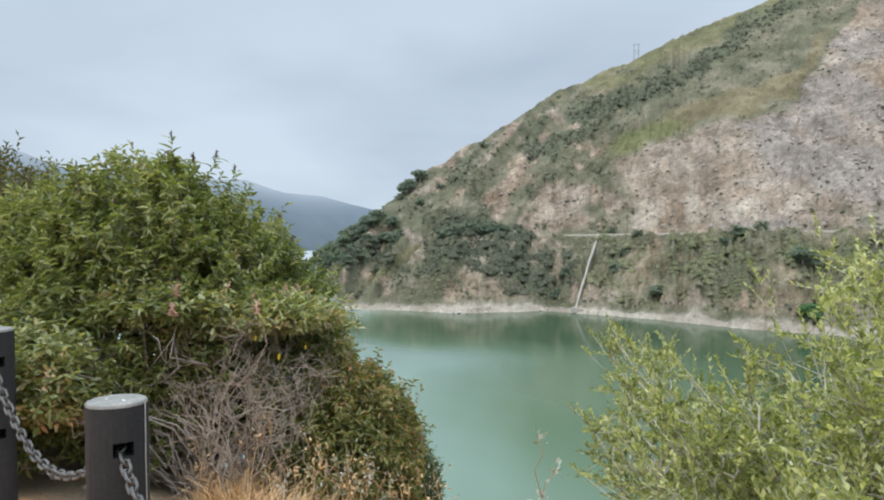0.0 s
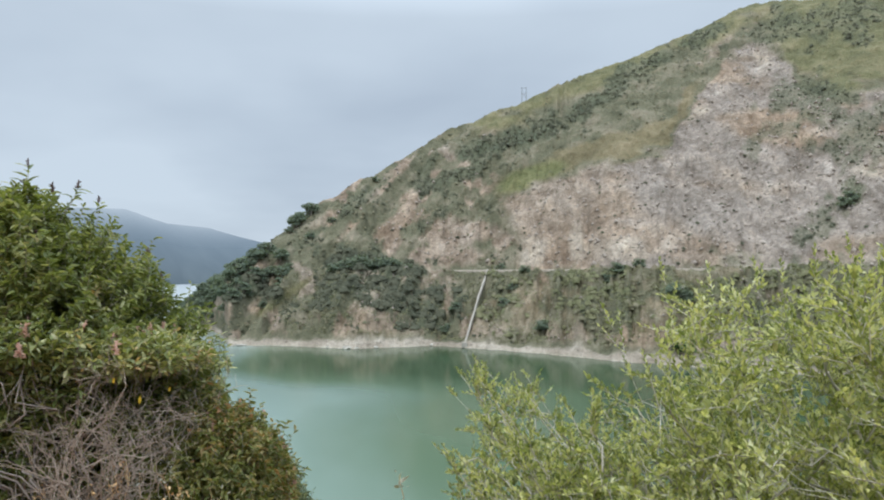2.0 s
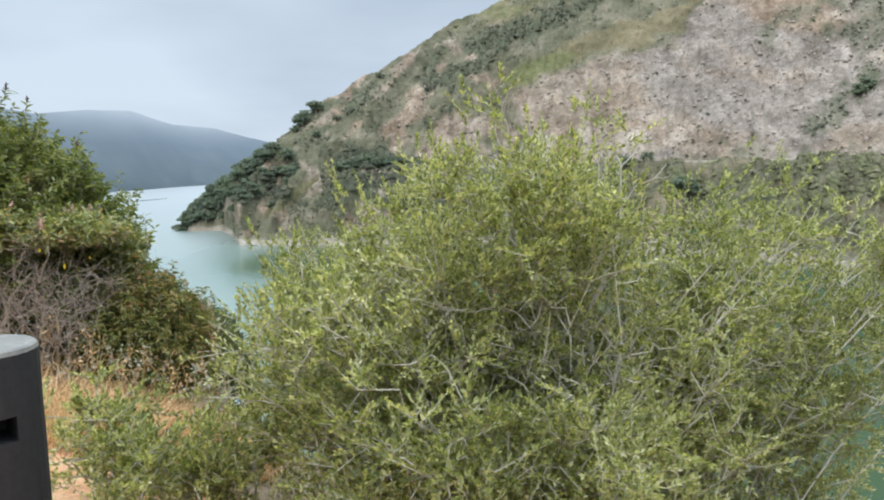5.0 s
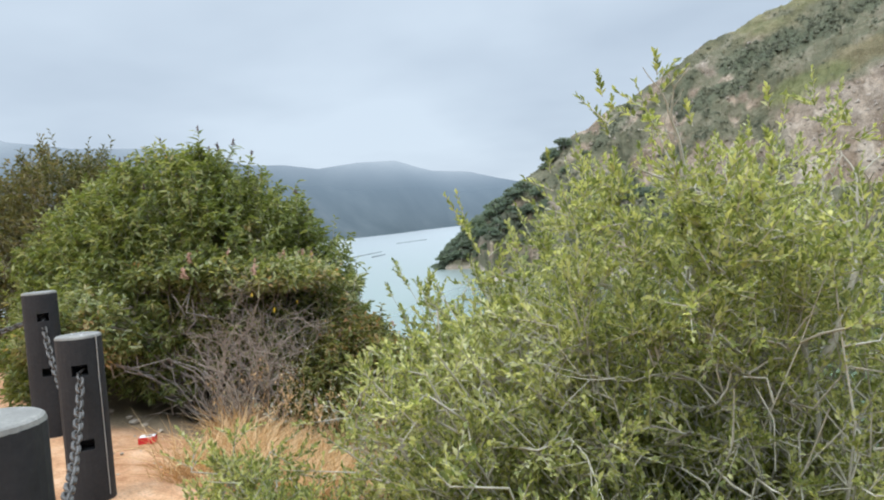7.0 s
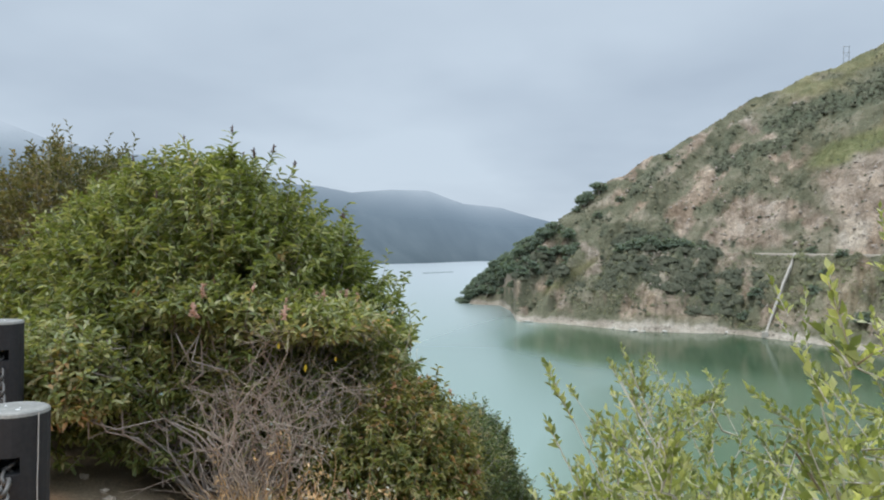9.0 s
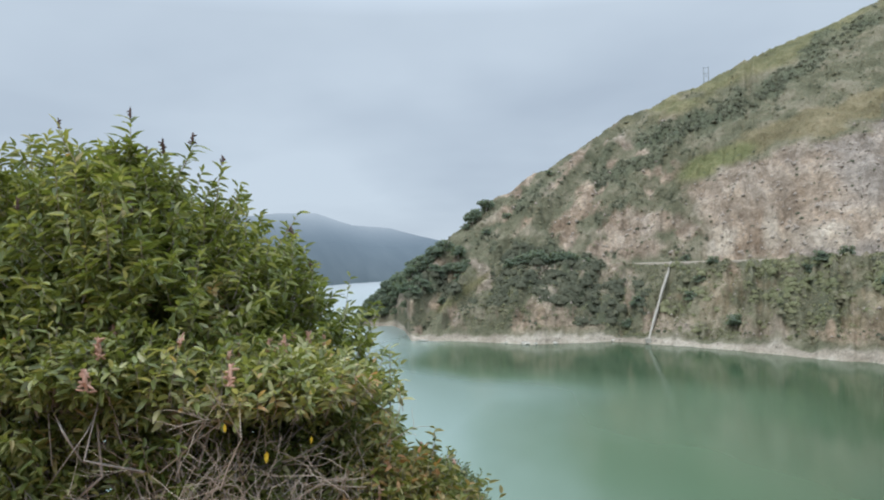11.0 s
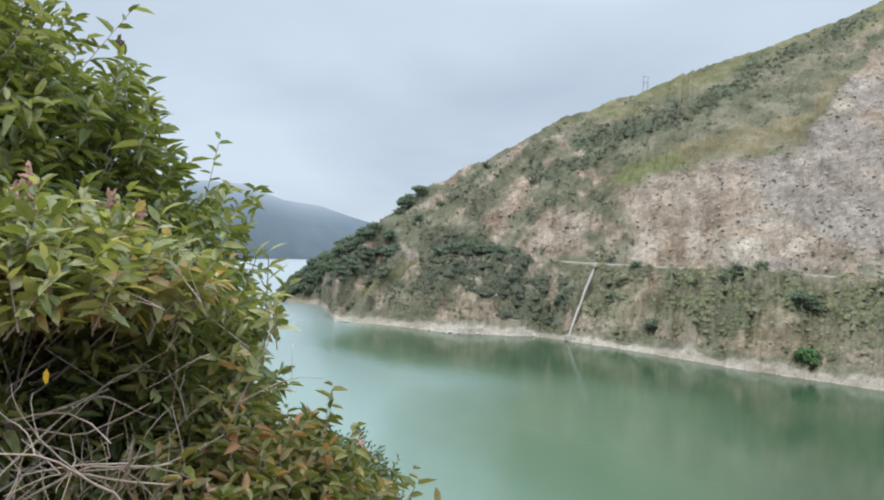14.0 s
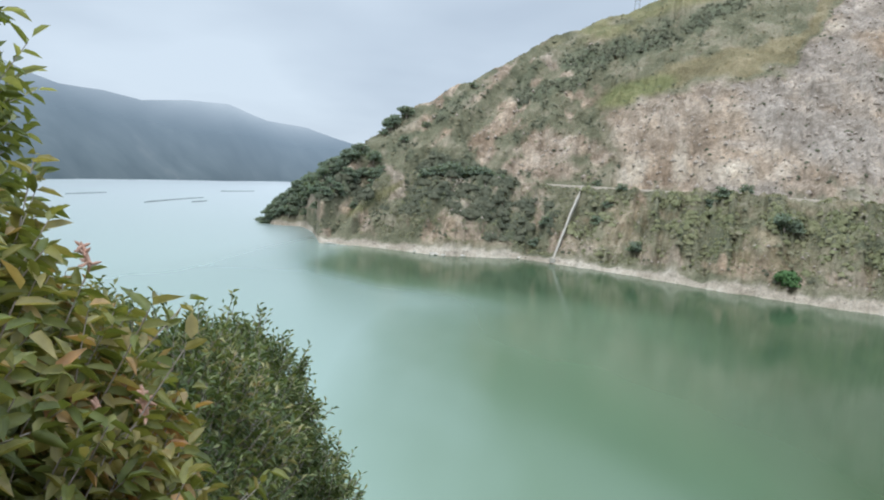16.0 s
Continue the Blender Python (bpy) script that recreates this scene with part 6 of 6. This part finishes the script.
def far_trees():
    rng = np.random.default_rng(902)
    kinds = [oak("oak_tree", 6.2, 1, "dark evergreen oak with a rounded ragged crown"), oak("oak_tree", 8.4, 2, "broad dark evergreen oak above the shore"),
             oak("oak_tree", 4.6, 3, "small dark evergreen oak on the slope")]
    used = [False] * 3

    def put(b, d, which, sink=1.2):
        r = float(np.interp(b, SHORE_B, SHORE_R)) + d
        r = min(r, float(hill_z(np.array(b), np.array(r))[2]) - 5.0)
        z = float(hill_z(np.array(b), np.array(r))[0])
        m = pose(r * math.sin(radians(b)), r * math.cos(radians(b)), z - sink, 0, 0, rng.uniform(0, 360))
        if used[which]:
            copy_thing(kinds[which], m)
        else:
            kinds[which].matrix_basis = m
            used[which] = True
    stand = [(-16.9, 2, 0), (-16.7, 5, 1), (-16.5, 3, 0), (-16.2, 6, 1), (-15.8, 4, 0), (-15.5, 9, 1), (-15.0, 13, 1), (-14.6, 7, 0), (-14.4, 18, 1), (-14.0, 12, 1), (-13.6, 24, 1), (-13.2, 9, 0), (-13.0, 18, 1), (-12.6, 28, 1), (-12.3, 12, 0), (-12.1, 22, 1),
             (-11.8, 34, 1), (-11.5, 60, 1), (-11.1, 50, 1), (-10.7, 62, 1), (-10.3, 44, 0), (-9.9, 55, 1), (-9.6, 36, 0), (-9.2, 50, 1), (-8.8, 40, 0), (-8.2, 46, 1), (-7.6, 38, 0), (-11.3, 30, 0), (-10.5, 28, 2), (-9.4, 24, 2),
             (-10.0, 73, 1), (-9.7, 74, 0), (-7.0, 104, 1), (-6.7, 103, 1), (-5.9, 102, 1), (-5.7, 100, 0), (-7.5, 82, 2), (-4.3, 70, 2), (-6.0, 60, 2), (-1.0, 118, 2),
             (-3.6, 40, 0), (-2.9, 44, 1), (-2.2, 42, 1), (-1.5, 46, 0), (-0.7, 45, 1), (0.1, 43, 1), (0.8, 44, 0), (1.6, 40, 2), (4.6, 14, 0), (5.2, 20, 0), (-4.2, 36, 0), (9.0, 22, 0), (9.6, 33, 2), (12.0, 12, 0), (21.8, 24, 1), (22.4, 26, 0),
             (16.8, 34, 0), (17.6, 36, 0), (19.2, 40, 2), (10.6, 41, 2), (8.8, 49, 2), (33.0, 74, 0), (33.4, 80, 0)]
    for b, d, k in stand:
        put(b, d, k)
    # the wood that covers the headland's tip
    taken = []
    while len(taken) < 54:
        b, d = rng.uniform(-16.9, -7.4), rng.uniform(2, 70)
        r = float(np.interp(b, SHORE_B, SHORE_R)) + d
        z = float(hill_z(np.array(b), np.array(r))[0])
        e = math.degrees(math.atan2(z - EYE_Z, r))
        at = (r * math.sin(radians(b)), r * math.cos(radians(b)))
        inside = max(float(blob(b, e, -13.9, -2.2, 3.4, 2.0, 0.45)), float(blob(b, e, -10.0, -0.9, 2.7, 1.1, 0.1)))
        if inside > 0.3 and all(math.hypot(at[0] - p[0], at[1] - p[1]) > 3.6 for p in taken):
            taken.append(at)
            put(b, d, (0, 1, 0)[len(taken) % 3])


far_trees()


def shore_bush():
    rng = np.random.default_rng(903)
    b, r = 22.4, float(np.interp(22.4, SHORE_B, SHORE_R)) + 6
    z = float(hill_z(np.array(b), np.array(r))[0])
    c = hill_xyz(np.array(b), np.array(r), np.array(z))
    ob = thing("shore_bush", tuple(c), "round bright green bush near the waterline", "bush")
    C = np.clip(rng.normal(size=(14, 3)), -1.3, 1.3) * np.array([1.6, 1.6, 0.9]) + c + np.array([0, 0, 1.6])
    V, Fq = clump_cloud(rng, C, 1.5 + rng.random(14), 60, 0.8)
    part_mesh("crown", mesh_np("shore_bush_crown", V, Fq, M_SHOREBUSH), ob)
    lines = [branch_line(rng, c + np.array([0, 0, -0.5]), q, 0.15, 0.05, 0.4, 5) for q in C]
    V, Fq = tube_arrays(lines, 5)
    part_mesh("stems", mesh_np("shore_bush_stems", V, Fq, M_BARK), ob)


shore_bush()


def make_chute():
    """A straight concrete spillway from the road down to the water."""
    t = np.linspace(0, 1, 24)
    b = 7.75 + (5.9 - 7.75) * t
    d = ROAD_D - 2.0 + (1.0 - ROAD_D + 2.0) * t
    r = np.interp(b, SHORE_B, SHORE_R) + d
    z = hill_z(b, r, False)[0] + 0.4
    c = hill_xyz(b, r, z)
    side = unit(np.cross(np.gradient(c, axis=0), np.array([0, 0, 1.0])))
    ob = thing("spillway_chute", c[-1], "pale concrete drainage chute running down to the water", "chute")
    for nm, o0, o1, up in (("channel_floor", -0.2, 0.2, 0.0), ("side_wall", -0.27, -0.18, 0.1), ("side_wall", 0.18, 0.27, 0.1)):
        V = []
        for o, h in ((o0, up + 0.1), (o1, up + 0.1), (o1, -2.5), (o0, -2.5)):
            V.append(c + side * o + np.array([0, 0, h]))
        V = np.stack(V, 1).reshape(-1, 3)
        n = len(c)
        k = np.arange(n - 1)[:, None] * 4
        Fq = np.concatenate([k + np.array([[a, (a + 1) % 4, 4 + (a + 1) % 4, 4 + a]]) for a in range(4)])
        part_mesh(nm, mesh_np(nm, V, Fq, M_CONCRETE), ob)
    bm = bmesh.new()
    bmesh.ops.create_cube(bm, size=1, matrix=Matrix.Translation((0, 0, 0.2)) @ Matrix.Diagonal((2.0, 1.6, 1.8, 1)))
    bmesh.ops.bevel(bm, geom=bm.edges[:], offset=0.15, segments=2, affect="EDGES")
    part("outlet_block", bm, M_CONCRETE, ob)


make_chute()


def make_road():
    b = np.arange(-3.0, 60, 0.3)
    V = []
    for off, h in ((-2.2, 0.25), (2.6, 0.25), (2.6, -0.8), (-2.2, -1.5)):
        r = np.interp(b, SHORE_B, SHORE_R) + ROAD_D + off
        z = np.full(len(b), ROAD_Z)
        V.append(hill_xyz(b, r, z + h))
    n = len(b)
    k = np.arange(n - 1)[:, None] * 4
    Fq = np.concatenate([k + np.array([[a, (a + 1) % 4, 4 + (a + 1) % 4, 4 + a]]) for a in range(4)])
    tagged(new("road", mesh_np("road", np.stack(V, 1).reshape(-1, 3), Fq, M_ROADBED)), "narrow pale dirt road benched across the hillside", "road", kind="structure")


make_road()


def make_tower():
    b = 10.75
    rt = float(hill_z(np.array(b), np.array(500.0))[2])
    z = float(hill_z(np.array(b), np.array(rt))[0])
    h = rt * 0.021
    ob = thing("transmission_tower", (rt * math.sin(radians(b)), rt * math.cos(radians(b)), z - 0.5), "pale grey two-legged power line tower on the ridge", "tower")
    w = rt * 0.0032
    for sx in (-1, 1):
        V, Fq = tube_arrays([(np.array([[sx * w, 0, -1.0], [sx * w * 0.9, 0, h]]), np.array([0.22, 0.16]))], 6)
        p = new("leg", mesh_np("leg", V, Fq, M_STEEL))
        p.parent = ob
    for zz in (0.97, 0.62):
        V, Fq = tube_arrays([(np.array([[-w * 1.3, 0, h * zz], [w * 1.3, 0, h * zz]]), np.array([0.13, 0.13]))], 6)
        p = new("crossarm", mesh_np("crossarm", V, Fq, M_STEEL))
        p.parent = ob
    for sx in (-1, 1):
        V, Fq = tube_arrays([(np.array([[-sx * w, 0, h * 0.62], [sx * w, 0, h * 0.3]]), np.array([0.08, 0.08]))], 5)
        p = new("brace", mesh_np("brace", V, Fq, M_STEEL))
        p.parent = ob


make_tower()


def debris(b0, b1, r0, r1, width, seed):
    rng = np.random.default_rng(seed)
    n = 26
    t = np.linspace(0, 1, n)
    b, r = b0 + (b1 - b0) * t, r0 + (r1 - r0) * t
    w = width * np.sin(np.pi * (0.04 + 0.92 * t)) * (0.5 + fbm(t * 9, t * 0, 3, seed))
    z = np.full(n, WATER)
    a, c = hill_xyz(b, r - w, z + 0.02), hill_xyz(b, r + w, z + 0.02)
    mid = hill_xyz(b, r, z + 0.5 + 0.6 * fbm(t * 14, t * 0, 3, seed + 4))
    V = np.stack([a, mid, c], 1).reshape(-1, 3)
    k = np.arange(n - 1)[:, None] * 3
    Fq = np.concatenate([k + np.array([[0, 1, 4, 3]]), k + np.array([[1, 2, 5, 4]])])
    tagged(new("driftwood_raft", mesh_np("driftwood_raft", V, Fq, M_DEBRIS)), "dark raft of floating driftwood on the far water", "driftwood", "rafts on the lake")


debris(-29.7, -27.1, 590, 650, 6, 1)
debris(-24.6, -20.6, 520, 640, 2.4, 2)
debris(-19.4, -17.0, 830, 900, 7, 3)
debris(-21.4, -20.3, 553, 584, 2.5, 4)
